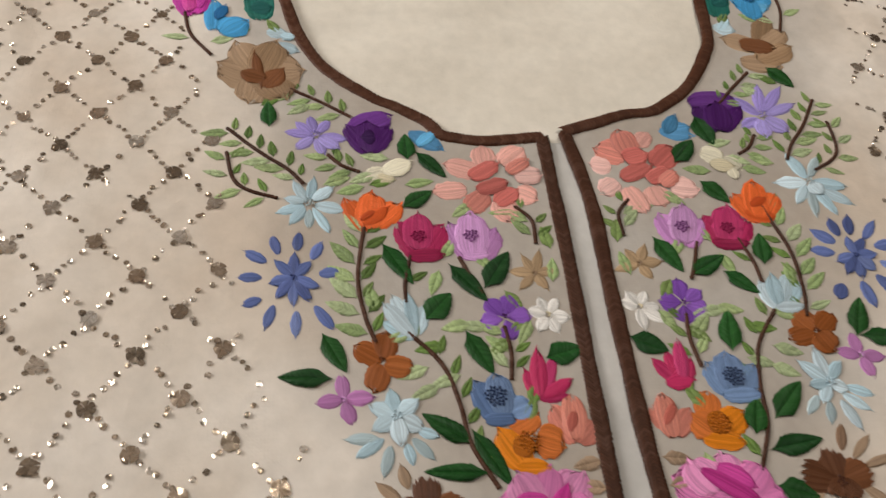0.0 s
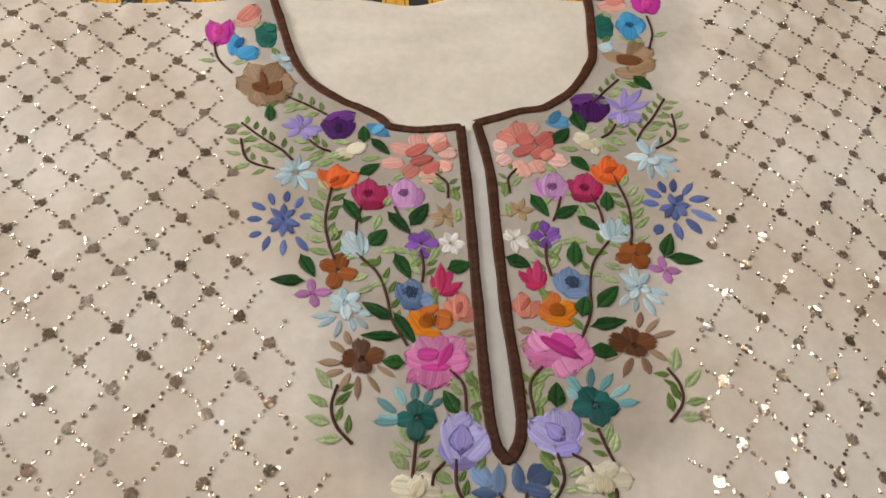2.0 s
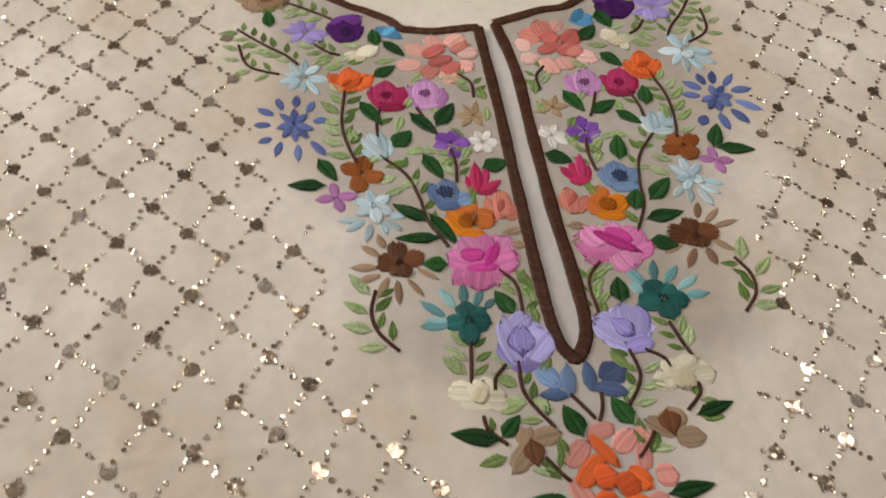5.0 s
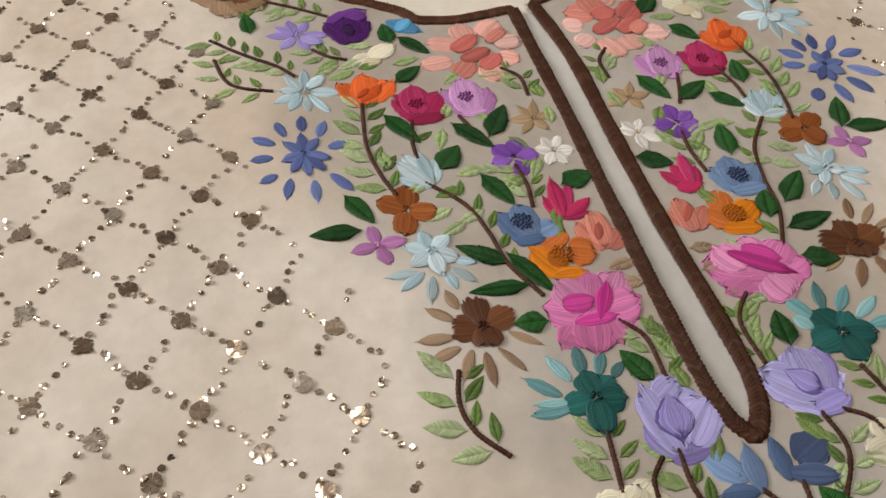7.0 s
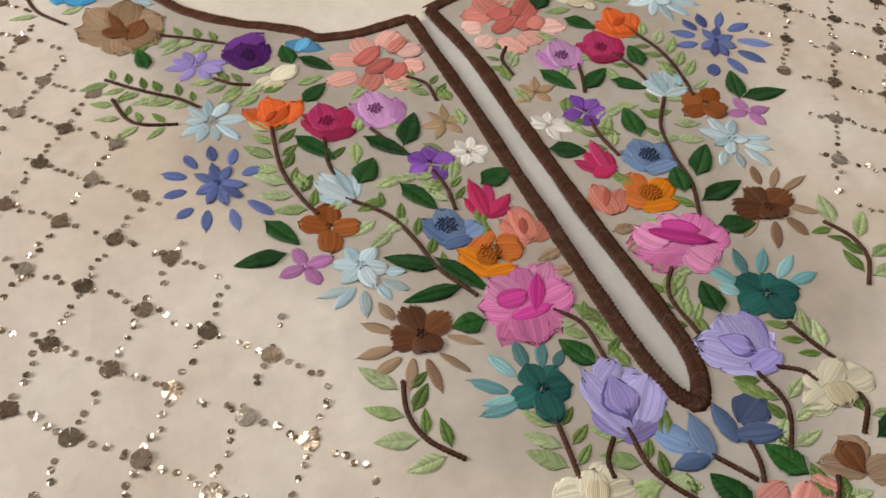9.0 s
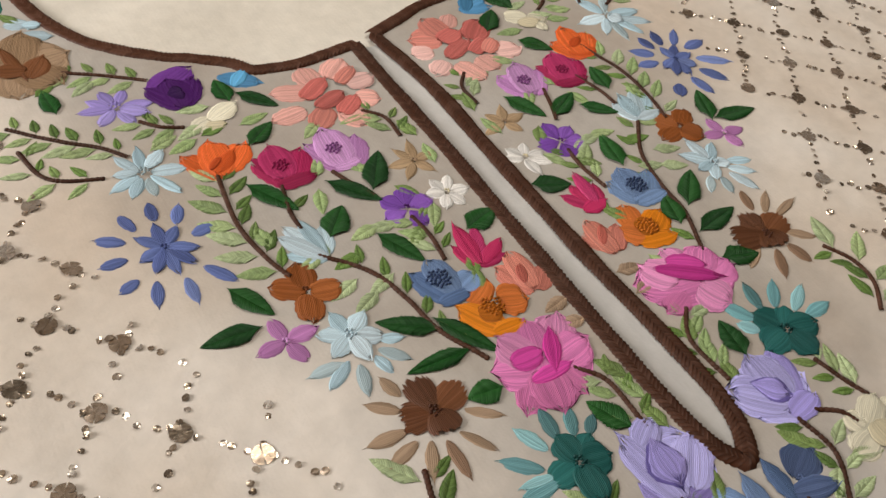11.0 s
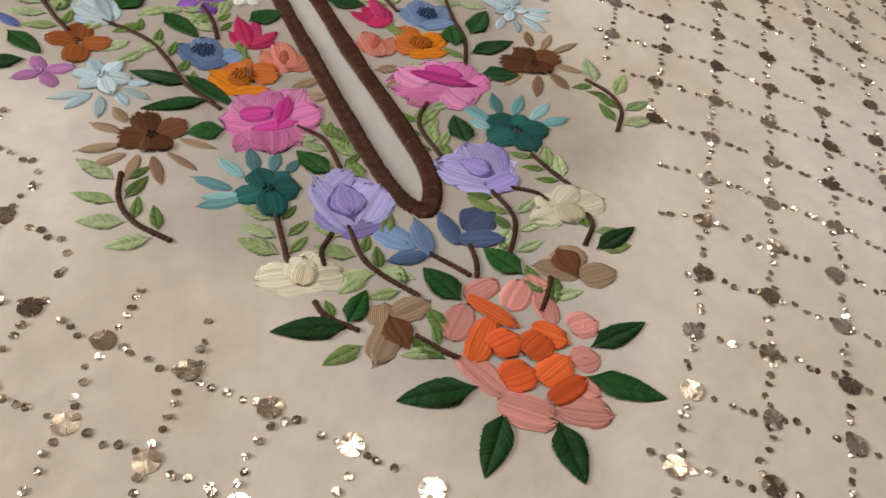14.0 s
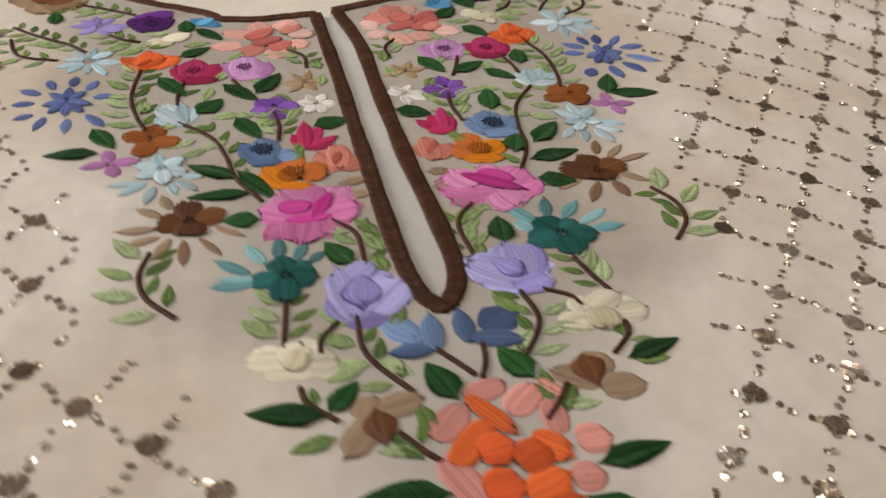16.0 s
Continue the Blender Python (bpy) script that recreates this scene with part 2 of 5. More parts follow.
# ---------------------------------------------------------------- the room, closed round the bed
def build_room():
    zf, zc = -0.62, 1.95
    wx, wy0, wy1 = 2.0, -2.0, 1.46
    tagged(part("floor", box(-wx, wx, wy0, wy1, zf - 0.1, zf), M_FLOOR, None), "plain stone floor of the bedroom", "floor", kind="structure")
    tagged(part("ceiling", box(-wx, wx, wy0, wy1, zc, zc + 0.1), M_CEIL, None), "plain off-white plaster ceiling", "ceiling", kind="structure")
    # unseen walls, kept dark so that the sequins reflect dark
    tagged(part("wall_east", box(wx, wx + 0.12, wy0, wy1, zf, zc), M_WALL_DARK, None), "plain dark painted wall", "wall", kind="structure")
    tagged(part("wall_south", box(-wx, wx, wy0 - 0.12, wy0, zf, zc), M_WALL_DARK, None), "plain dark painted wall", "wall", kind="structure")
    tagged(part("wall_north", box(-wx, wx, wy1, wy1 + 0.12, zf, zc), M_WALL_DARK, None), "plain dark painted wall", "wall", kind="structure")
    # the wall beside the bed, with the window's opening through it
    y0, y1, z0, z1 = 0.53, 1.41, 0.52, 1.38
    tagged(part("wall_west", join_boxes([(-wx - 0.15, -wx, wy0, y0, zf, zc), (-wx - 0.15, -wx, y1, wy1, zf, zc),
                                         (-wx - 0.15, -wx, y0, y1, zf, z0), (-wx - 0.15, -wx, y0, y1, z1, zc)]), M_WALL, None),
           "plain beige wall with a window opening", "wall", kind="structure")
    a, b = -wx - 0.09, -wx - 0.03
    tagged(part("window_1", join_boxes([(a, b, y0, y1, z0, z0 + 0.04), (a, b, y0, y1, z1 - 0.04, z1),
                                        (a, b, y0, y0 + 0.04, z0 + 0.04, z1 - 0.04), (a, b, y1 - 0.04, y1, z0 + 0.04, z1 - 0.04)]),
                M_FRAME, None), "plain wooden window frame, open to daylight", "window", kind="structure")
    # batten of the ceiling tube
    lamp = tagged(new("tube_lamp"), "white fluorescent tube lamp on the ceiling", "lamp")
    lamp.location = (0.5, 0.62, zc)
    part("batten", box(-0.62, 0.62, -0.03, 0.03, -0.06, 0.0, 0.006), M_TUBE, lamp)
    for x in (-0.6, 0.6):
        part("socket", box(x - 0.015, x + 0.015, -0.025, 0.025, -0.1, -0.06, 0.004), M_TUBE, lamp)


def surface(x, y):
    """Height of the cloth over the bed, in mm at a place in mm: slack ripples, stronger towards the sides and shoulders."""
    slack = min(1.0, max(0.0, (abs(x) - 120) / 100)) + min(1.0, max(0.0, (y - 250) / 90)) * 0.5
    ripple = noise.noise(Vector((x * 0.016 + 3.1, y * 0.011, 0.4))) * 3.0
    crease = noise.noise(Vector((x * 0.05 + y * 0.02, y * 0.02 - x * 0.02, 7.7))) * 1.5
    seam = 0.7 * math.exp(-((y + 36 + 0.03 * x) / 1.6) ** 2) * min(1.0, max(0.0, (-60 - x) / 60))
    return seam + 0.5 * noise.noise(Vector((x * 0.03, y * 0.03, 1.2))) + 0.34 * noise.noise(Vector((x * 0.11, y * 0.09, 5.2))) + slack * (ripple + crease)


def lay(x, y):
    """From the pattern as drawn to the cloth as it lies: a little wider, and skewed (mm)."""
    d = 1 + 0.000012 * x + 0.000327 * y
    return (1.31580 * x + 0.01813 * y - 2.842) / d, (-0.05236 * x + 1.17078 * y - 11.203) / d


def far_side(x, y):
    """The pattern's other half: the mirror image, drawn a little higher towards its edge."""
    u, v = -x / 100, y / 100
    w = (1, u, v, u * v, u * u, v * v, v * v * u, v ** 3)
    cx = (-0.48, 121.08, -0.32, -23.84, 5.16, 6.6, 3.12, -2.21)
    cy = (-0.69, 16.26, 95.57, -19.52, 4.76, 12.87, 11.44, -5.67)
    return sum(a * b for a, b in zip(w, cx)), sum(a * b for a, b in zip(w, cy))


def shoulder(x):
    return 338 + 0.07 * x + 2.5 * math.sin(x * 0.045) + 1.5 * math.sin(x * 0.11 + 1)


# centre line of the stitched band: neck, slit, neck
NECK_L = [(-110, 350), (-105, 324), (-100, 303), (-96.3, 286.8), (-90, 262.7), (-79.5, 240.4), (-62.8, 223.6), (-53.8, 217.9), (-43.9, 210.2),
          (-38.9, 202.8), (-32.9, 200.7), (-24.1, 199.4), (-13.7, 200.6), (-6, 202), (-2.6, 202.2)]
SLIT = [(-2.8, 202.6), (-2.6, 183.2), (-2.5, 147.3), (-3.1, 100.5), (-3.4, 73.4), (-3.5, 58.9), (-3.6, 43.8), (-3.5, 28.1), (-3.1, 17.3), (-1.9, 9.4), (-0.1, 5.6),
        (1.9, 3.6), (4.6, 6.6), (7.3, 12.7), (8.7, 21.3), (9.0, 35.2), (8.8, 49.8), (8.2, 73.4), (8.4, 100.7), (8.8, 131.1), (9.6, 160), (8.4, 183.7), (5.8, 206)]
NECK_R = [(5.4, 205.6), (12.1, 209), (19.2, 211.9), (26.7, 215.8), (32.7, 218.2), (41.6, 220.3), (50, 226.8), (58.5, 235.4), (65.5, 246), (72.3, 259.4),
          (77.6, 273.3), (81.2, 301.5), (84, 325), (85, 345), (85, 358)]


def smooth_line(points, step=0.8):
    """Catmull-Rom through the points, at even steps."""
    p = [np.array(q, float) for q in points]
    p = [2 * p[0] - p[1], *p, 2 * p[-1] - p[-2]]
    out = []
    for a, b, c, d in zip(p, p[1:], p[2:], p[3:]):
        n = max(2, int(np.linalg.norm(c - b) / step))
        for k in range(n):
            s = k / n
            out.append(0.5 * (2 * b + (c - a) * s + (2 * a - 5 * b + 4 * c - d) * s * s + (3 * b - a - 3 * c + d) * s ** 3))
    out.append(p[-2])
    return out


def inside(x, y, ring):
    hit = False
    for (ax, ay), (bx, by) in zip(ring, ring[1:] + ring[:1]):
        if (ay > y) != (by > y) and x < (bx - ax) * (y - ay) / (by - ay) + ax:
            hit = not hit
    return hit


# ---------------------------------------------------------------- bed and sheet
def build_bed():
    bed = tagged(new("bed"), "low bed with a thick mattress under a striped sheet", "bed")
    bed.location = (0, 0, -0.62)
    part("mattress", box(-0.78, 0.78, -1.1, 0.95, 0.32, 0.608, 0.05, 4), M_WALL, bed, "pale mattress")
    part("base", box(-0.76, 0.76, -1.08, 0.93, 0.1, 0.318, 0.01, 2), M_FRAME, bed, "wooden bed base")
    for x in (-0.7, 0.7):
        for y in (-1.0, 0.86):
            part("leg", box(x - 0.04, x + 0.04, y - 0.04, y + 0.04, 0.0, 0.1, 0.006), M_FRAME, bed)
    verts, faces = [], []
    nx, ny = 90, 110
    for j in range(ny + 1):
        for i in range(nx + 1):
            x, y = -0.8 + 1.6 * i / nx, -1.12 + 2.09 * j / ny
            edge = max(0.0, abs(x) - 0.75, -1.07 - y, y - 0.92)
            z = -0.0105 + 0.0012 * noise.noise(Vector((x * 9, y * 7, 2))) - edge * 2.2
            verts.append((x, y, z))
    for j in range(ny):
        for i in range(nx):
            k = j * (nx + 1) + i
            faces.append((k, k + 1, k + nx + 2, k + nx + 1))
    tagged(mesh_object("bed_sheet", verts, faces, M_SHEET), "cotton bed sheet with ochre and black stripes", "bed sheet")


def build_tape():
    """A grey woven tape that lies on the sheet along the garment's shoulder."""
    line = smooth_line([(-386, 367), (-303, 346), (-257, 336), (-224, 330), (-190, 322), (-163, 314)], 4.0)
    verts, faces = [], []
    for k, p in enumerate(line):
        q = line[min(k + 1, len(line) - 1)] - line[max(k - 1, 0)]
        q = q / np.linalg.norm(q)
        side = np.array((-q[1], q[0]))
        for s, z in ((-4.5, -8.6), (-4.2, -7.4), (0, -7.0), (4.2, -7.4), (4.5, -8.6)):
            x, y = p + side * s
            verts.append((x * MM, y * MM, (z + 0.4 * math.sin(k * 0.4)) * MM))
        if k:
            a = 5 * (k - 1)
            faces += [(a + n, a + n + 1, a + n + 6, a + n + 5) for n in range(4)]
    tagged(mesh_object("grey_tape", verts, faces, M_RIBBON), "grey woven tape lying on the striped sheet", "tape")


# ---------------------------------------------------------------- the garment
kurta = tagged(new("embroidered_kurta"), "cream kurta with floral embroidery and sequins, laid flat on bed", "kurta")


def build_cloth():
    ring = [tuple(p) for p in smooth_line(NECK_L, 6) + smooth_line(SLIT, 6)[1:-1] + smooth_line(NECK_R, 6)] + [(85, 420), (-110, 420)]
    lo, hi = (-112, 0), (90, 420)
    xs = np.arange(-330, 330.1, 2.2)
    rows = 270
    verts, faces, flat = [], [], []
    for j in range(rows + 1):
        s = j / rows
        for x in xs:
            top = shoulder(x)
            y = -290 + s * (top + 290)
            drop = max(0.0, y - (top - 7)) / 7
            flat.append((x, y))
            px, py = lay(x, y - 1.5 * drop ** 4)
            verts.append((px * MM, py * MM, (surface(px, py) - 7.5 * drop ** 3) * MM))
    n = len(xs)
    for j in range(rows):
        for i in range(n - 1):
            k = j * n + i
            x = (flat[k][0] + flat[k + 1][0]) / 2
            y = (flat[k][1] + flat[k + n][1]) / 2
            if lo[0] < x < hi[0] and y > lo[1] and inside(x, y, ring):
                continue
            faces.append((k, k + 1, k + n + 1, k + n))
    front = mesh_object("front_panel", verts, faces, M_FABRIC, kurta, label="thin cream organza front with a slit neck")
    # the cloth's tone is darker and greyer within the embroidered area, soft at its edge
    tone = front.data.attributes.new("panel_tone", "FLOAT", "POINT")
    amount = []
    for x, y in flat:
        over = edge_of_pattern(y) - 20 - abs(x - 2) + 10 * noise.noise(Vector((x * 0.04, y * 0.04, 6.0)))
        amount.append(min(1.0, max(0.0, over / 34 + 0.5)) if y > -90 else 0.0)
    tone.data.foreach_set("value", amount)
    # the back of the garment, which shows through the neck and the slit
    verts, faces = [], []
    xs = np.arange(-135, 115.1, 2.5)
    n, rows = len(xs), 140
    for j in range(rows + 1):
        for x in xs:
            top = shoulder(x) - 1 + 2.0 * math.sin(x * 0.07)
            y = -12 + (top + 12) * j / rows
            drop = max(0.0, y - (top - 5)) / 5
            fold = 1.5 * noise.noise(Vector((x * 0.025, y * 0.05, 4.4))) * min(1, max(0, (y - 200) / 60))
            crease = 0.5 * noise.noise(Vector((x * 0.012 + y * 0.004, y * 0.09, 9.1))) * min(1, max(0, (y - 230) / 60))
            px, py = lay(x, y)
            verts.append((px * MM, py * MM, (-1.7 + fold + crease - 5 * drop ** 3) * MM))
    for j in range(rows):
        for i in range(n - 1):
            k = j * n + i
            faces.append((k, k + 1, k + n + 1, k + n))
    mesh_object("back_panel", verts, faces, M_LINING, kurta, label="plain cream back seen through the neck")
    # a strip added behind the slit; its grey colour carries the shade down there
    verts, faces = [], []
    for j in range(101):
        for i in range(11):
            x, y = -7.0 + 2.2 * i, 1.0 + 1.99 * j
            px, py = lay(x, y)
            verts.append((px * MM, py * MM, (-0.75 + 0.35 * noise.noise(Vector((x * 0.12, y * 0.035, 8.0)))) * MM))
    faces = [(k, k + 1, k + 12, k + 11) for k in range(1100) if k % 11 < 10]
    mesh_object("placket", verts, faces, M_SLIT_SHADE, kurta, label="added strip behind the slit, greyed for the shade there")


def band(points, width, material, name):
    """A raised satin-stitched band: two rows of slanting stitches that meet in the middle."""
    line = [np.array(lay(*p)) for p in smooth_line(points, 0.66)]
    prof = (-1.0, -0.86, -0.5, -0.06, 0.06, 0.5, 0.86, 1.0)
    rise = (-0.3, 0.5, 0.95, 0.55, 0.55, 0.95, 0.5, -0.3)
    verts, faces, uvs = [], [], []
    m = len(prof)
    for k, p in enumerate(line):
        q = line[min(k + 2, len(line) - 1)] - line[max(k - 2, 0)]
        q = q / np.linalg.norm(q)
        side = np.array((-q[1], q[0]))
        half = width / 2 * (1 + 0.05 * math.sin(k * 0.11) + rng.uniform(-0.05, 0.05) + (0.06 if k % 2 else -0.06))
        ridge = 0.26 if k % 2 else -0.16
        for c, (s, z) in enumerate(zip(prof, rise)):
            slant = q * (2.6 * (1 - abs(s)) - 1.3)
            x, y = p + side * s * half + slant
            verts.append((x * MM, y * MM, (surface(x, y) + z + (ridge if 0 < c < m - 1 else 0)) * MM))
            uvs.append((k / 2, s * 1.5))
        if k:
            a = m * (k - 1)
            faces += [(a + n, a + n + 1, a + n + m + 1, a + n + m) for n in range(m - 1)]
    return mesh_object(name, verts, faces, material, kurta, uvs)


# ---------------------------------------------------------------- embroidery
class Patch:
    """Where a motif lies: its place (mm), turn and side; the far side is a mirror image."""

    def __init__(self, x, y, mirrored=False, grow=1.25):
        self.x, self.y, self.mirrored, self.grow = x, y, mirrored, grow

    def put(self, pts, turn, lift):
        c, s = math.cos(radians(turn)), math.sin(radians(turn))
        out, (x0, y0) = [], lay(self.x, self.y)
        for px, py, pz in pts:
            x, y = c * px - s * py, s * px + c * py
            if self.mirrored:
                x = -x
            x, y = x0 + self.grow * x, y0 + self.grow * y
            out.append((x * MM, y * MM, (surface(x, y) + lift + pz) * MM))
        return out


class Laid(Patch):
    """A motif whose place is given on the cloth as it lies."""

    def put(self, pts, turn, lift):
        c, s = math.cos(radians(turn)), math.sin(radians(turn))
        out = []
        for px, py, pz in pts:
            x, y = self.x + c * px - s * py, self.y + s * px + c * py
            out.append((x * MM, y * MM, (surface(x, y) + lift + pz) * MM))
        return out


def petal_shape(length, width, shape, dome=0.4, jag=0.1):
    """A satin-stitched petal from the origin along +x: ridged strands side by side, ragged at the outer edge."""
    threads = max(6, int(width / 0.52))
    cols, rows = 2 * threads + 1, 11
    verts, uvs, faces = [], [], []
    wave = rng.uniform(0, 6.28)
    held = (1.0, 0.0)
    frayed = [rng.uniform(-0.09, 0.07) for _ in range(2 * rows)]
    for c in range(cols):
        s = -1 + 2 * c / (cols - 1)
        if c % 2 == 0:
            held = (1 + rng.uniform(-jag, jag), rng.uniform(0.0, 0.07))
        far, near = held if c % 2 else (held[0] - 0.06, held[1])
        ridge = 0.04 if c % 2 else -0.04
        side = abs(s) ** 6
        for r in range(rows):
            v = near + (far - near) * r / (rows - 1)
            t = min(1.0, max(0.0, v))
            if shape == "fan":
                tip = 0.6 + 0.4 * math.sqrt(max(0.0, 1 - 0.97 * s * s))
                x = length * (v * tip + 0.04 * math.sin(3.1 * s + wave) * v)
                y = s * width / 2 * (0.34 + 0.66 * math.sin(1.571 * t ** 0.75))
                body = math.sin(math.pi * min(1, t * 0.9 + 0.08)) ** 0.45
            else:
                if shape == "point":
                    w = math.sin(math.pi * t ** 0.85) ** 0.9
                elif shape == "drop":
                    w = math.sin(math.pi * t ** 1.5) ** 0.8
                elif shape == "round":
                    w = max(0.0, 1 - abs(2 * t - 1) ** 2.4) ** 0.45
                else:
                    w = math.sin(math.pi * t) ** 0.62
                x = v * length + length * 0.035 * math.sin(2.6 * s + wave) * t
                y = s * width / 2 * w * (1 + side * frayed[r + (rows if s > 0 else 0)])
                body = w
            z = dome * body ** 0.5 * (1 - abs(s) ** 5) + ridge * body - 0.14
            verts.append((x, y, z))
            uvs.append((c / 2, v * length / 4))
    for c in range(cols - 1):
        for r in range(rows - 1):
            k = c * rows + r
            faces.append((k, k + rows, k + rows + 1, k + 1))
    return verts, faces, uvs


def leaf_shape(length, width, dome=0.6):
    """A fishbone-stitched leaf: strands slant from a sunken midrib to a ragged rim."""
    n, rows = 2 * max(7, int(length / 0.55)) + 1, 5
    verts, uvs, faces = [], [], []
    for side in (1, -1):
        base = len(verts)
        for c in range(n):
            t = c / (n - 1)
            ridge = 0.1 if c % 2 else -0.08
            ragged = 1 + rng.uniform(-0.1, 0.06) + (0.05 if c % 2 else -0.05)
            for r in range(rows):
                q = r / (rows - 1)
                tt = min(1.0, t + 0.17 * q * (1 - t) * 1.6)
                w = math.sin(math.pi * tt ** 0.82) ** 0.8
                y = side * q * width / 2 * w * (ragged if r == rows - 1 else 1)
                z = dome * w * ((math.sin(math.pi * (0.12 + 0.8 * q)) ** 0.7) if r else 0.05) + ridge * w * (q > 0) - (0.12 if r == rows - 1 else 0.0)
                verts.append((tt * length, y, z))
                uvs.append((c * 0.36 + (40 if side > 0 else 0), q * 1.2))
        for c in range(n - 1):
            for r in range(rows - 1):
                k = base + c * rows + r
                f = (k, k + 1, k + rows + 1, k + rows)
                faces.append(f if side < 0 else f[::-1])
    return verts, faces, uvs


def sew(name, shape, patch, turn, lift, colour, parent, label=""):
    verts, faces, uvs = shape
    if patch.mirrored:
        faces = [f[::-1] for f in faces]
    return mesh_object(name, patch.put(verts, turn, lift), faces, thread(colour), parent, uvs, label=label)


def knots(radius, count, size):
    """A flower's eye: a low pad of stitched knots."""
    verts, faces, uvs = [], [], []
    for k in range(count):
        a, d = k * 2.39996, radius * math.sqrt((k + 0.3) / count)
        cx, cy = d * math.cos(a), d * math.sin(a)
        base = len(verts)
        turn = rng.uniform(0, 3.14)
        for ring, (rr, z) in enumerate(((1.0, 0.0), (0.72, 0.4), (0.0, 0.55))):
            for q in range(6 if rr else 1):
                b = turn + q * math.pi / 3
                verts.append((cx + size * rr * math.cos(b), cy + size * rr * 0.75 * math.sin(b), z))
                uvs.append((k + 0.3 + 0.08 * q, ring))
        for q in range(6):
            p = (q + 1) % 6
            faces += [(base + q, base + p, base + 6 + p, base + 6 + q), (base + 6 + q, base + 6 + p, base + 12)]
    return verts, faces, uvs


def bloom(label, x, y, eye, *layers):
    """One embroidered flower with its middle at x, y (mm). eye: (radius, colour) of its pad of knots, or None.
    layers: petals as (x, y of the base, turn, length, width, shape, colour, level)."""
    patch = Laid(x, y)
    radius, colour = eye or (0.8, layers[0][0][6])
    ob = sew("embroidered_flower", knots(radius, max(3, int(radius * radius * 2)), 0.62), patch, 0, 1.05 if eye else 0.05, colour, kurta, label)
    for k, (px, py, turn, length, width, shape, tint, level) in enumerate(p for some in layers for p in some):
        v, f, u = petal_shape(length, width * (1.08 if shape == "round" else 1.24), shape)
        c, s = math.cos(radians(turn)), math.sin(radians(turn))
        v = [(px + c * a - s * b, py + s * a + c * b, z) for a, b, z in v]
        sew("petal", (v, f, u), patch, 0, 0.14 + 0.3 * level + 0.06 * (k % 3), tint, ob)


def dark_leaf(x, y, length, turn, width):
    """A deep green leaf from its stalk at x, y (mm)."""
    sew("leaf", leaf_shape(length, width), Laid(x, y), turn, 0.4, rng.choice(GREENS), kurta)


def leaf(x, y, length, turn, width, colour=None, far=True, name="leaf", lift=0.0):
    """A leaf with its middle at x, y on the near half, and its mirror image on the other."""
    for mirrored in ((False, True) if far else (False,)):
        px, py = far_side(x, y) if mirrored else (x, y)
        if far and y < 205:
            px = max(px, 15.5) if mirrored else min(px, -8.5)
        v, f, u = leaf_shape(length * rng.uniform(0.95, 1.05), width * rng.uniform(0.95, 1.05), 0.6 if width > 5 else 0.35)
        v = [(a - length / 2, b, c) for a, b, c in v]
        sew(name, (v, f, u), Patch(px, py, mirrored), turn, (0.45 if width > 5 else 0.12) + lift, colour or rng.choice(GREENS), kurta)


def stem(points, far=True, width=0.85, sprigs=0, size=6.0, skip=0.0, sides=(1, -1)):
    """A dark couched stem, with small pale leaves in pairs along it."""
    for mirrored in ((False, True) if far else (False,)):
        pts = [far_side(*p) for p in points] if mirrored else points
        line = [np.array(lay(*p)) for p in smooth_line(pts, 0.62)]
        verts, faces, uvs = [], [], []
        for k, p in enumerate(line):
            q = line[min(k + 1, len(line) - 1)] - line[max(k - 1, 0)]
            q = q / max(1e-6, np.linalg.norm(q))
            r = width * (1.12 if k % 2 else 0.85)
            for n in range(7):
                a = math.pi * n / 6
                x, y = p[0] - q[1] * math.cos(a) * r, p[1] + q[0] * math.cos(a) * r
                verts.append((x * MM, y * MM, (surface(x, y) + 0.1 + math.sin(a) * r * 0.85) * MM))
                uvs.append((k / 2, n * 0.5))
            if k:
                b = 7 * (k - 1)
                faces += [(b + n, b + n + 1, b + n + 8, b + n + 7) for n in range(6)]
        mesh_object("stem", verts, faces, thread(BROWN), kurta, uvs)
        count = round(sprigs * 1.45)
        for k in range(count):
            at = skip + (1 - skip) * (k + 0.6) / count
            j = min(len(line) - 2, int(at * (len(line) - 1)))
            p, q = line[j], line[j + 1] - line[j]
            head = math.degrees(math.atan2(-q[1], -q[0]))
            for side in sides:
                pale = side > 0
                turn = head + (side if not mirrored else -side) * rng.uniform(38, 55)
                length = 1.5 * size * rng.uniform(0.85, 1.15) * (1.15 if pale else 0.85)
                v, f, u = leaf_shape(length, length * rng.uniform(0.34, 0.44), 0.35)
                d = (1.0 + rng.uniform(0, 1.0))
                px, py = p[0] + d * math.cos(radians(turn)), p[1] + d * math.sin(radians(turn))
                sew("small_leaf", (v, f, u), Laid(px, py), turn, 0.1, rng.choice(PALE if pale else MOSS), kurta)


BROWN = (0.06, 0.023, 0.012)
GREENS = [(0.013, 0.074, 0.013), (0.02, 0.095, 0.018), (0.011, 0.056, 0.012)]
PALE = [(0.36, 0.45, 0.21), (0.41, 0.49, 0.27), (0.3, 0.4, 0.17)]
MOSS = [(0.14, 0.23, 0.055), (0.19, 0.27, 0.085), (0.11, 0.18, 0.045)]
TAN, TANPALE, KHAKI, STRAW = (0.4, 0.27, 0.17), (0.36, 0.25, 0.165), (0.33, 0.21, 0.12), (0.42, 0.29, 0.17)
BEIGE, BEIGEDARK, SAND = (0.36, 0.25, 0.165), (0.24, 0.145, 0.09), (0.62, 0.55, 0.38)
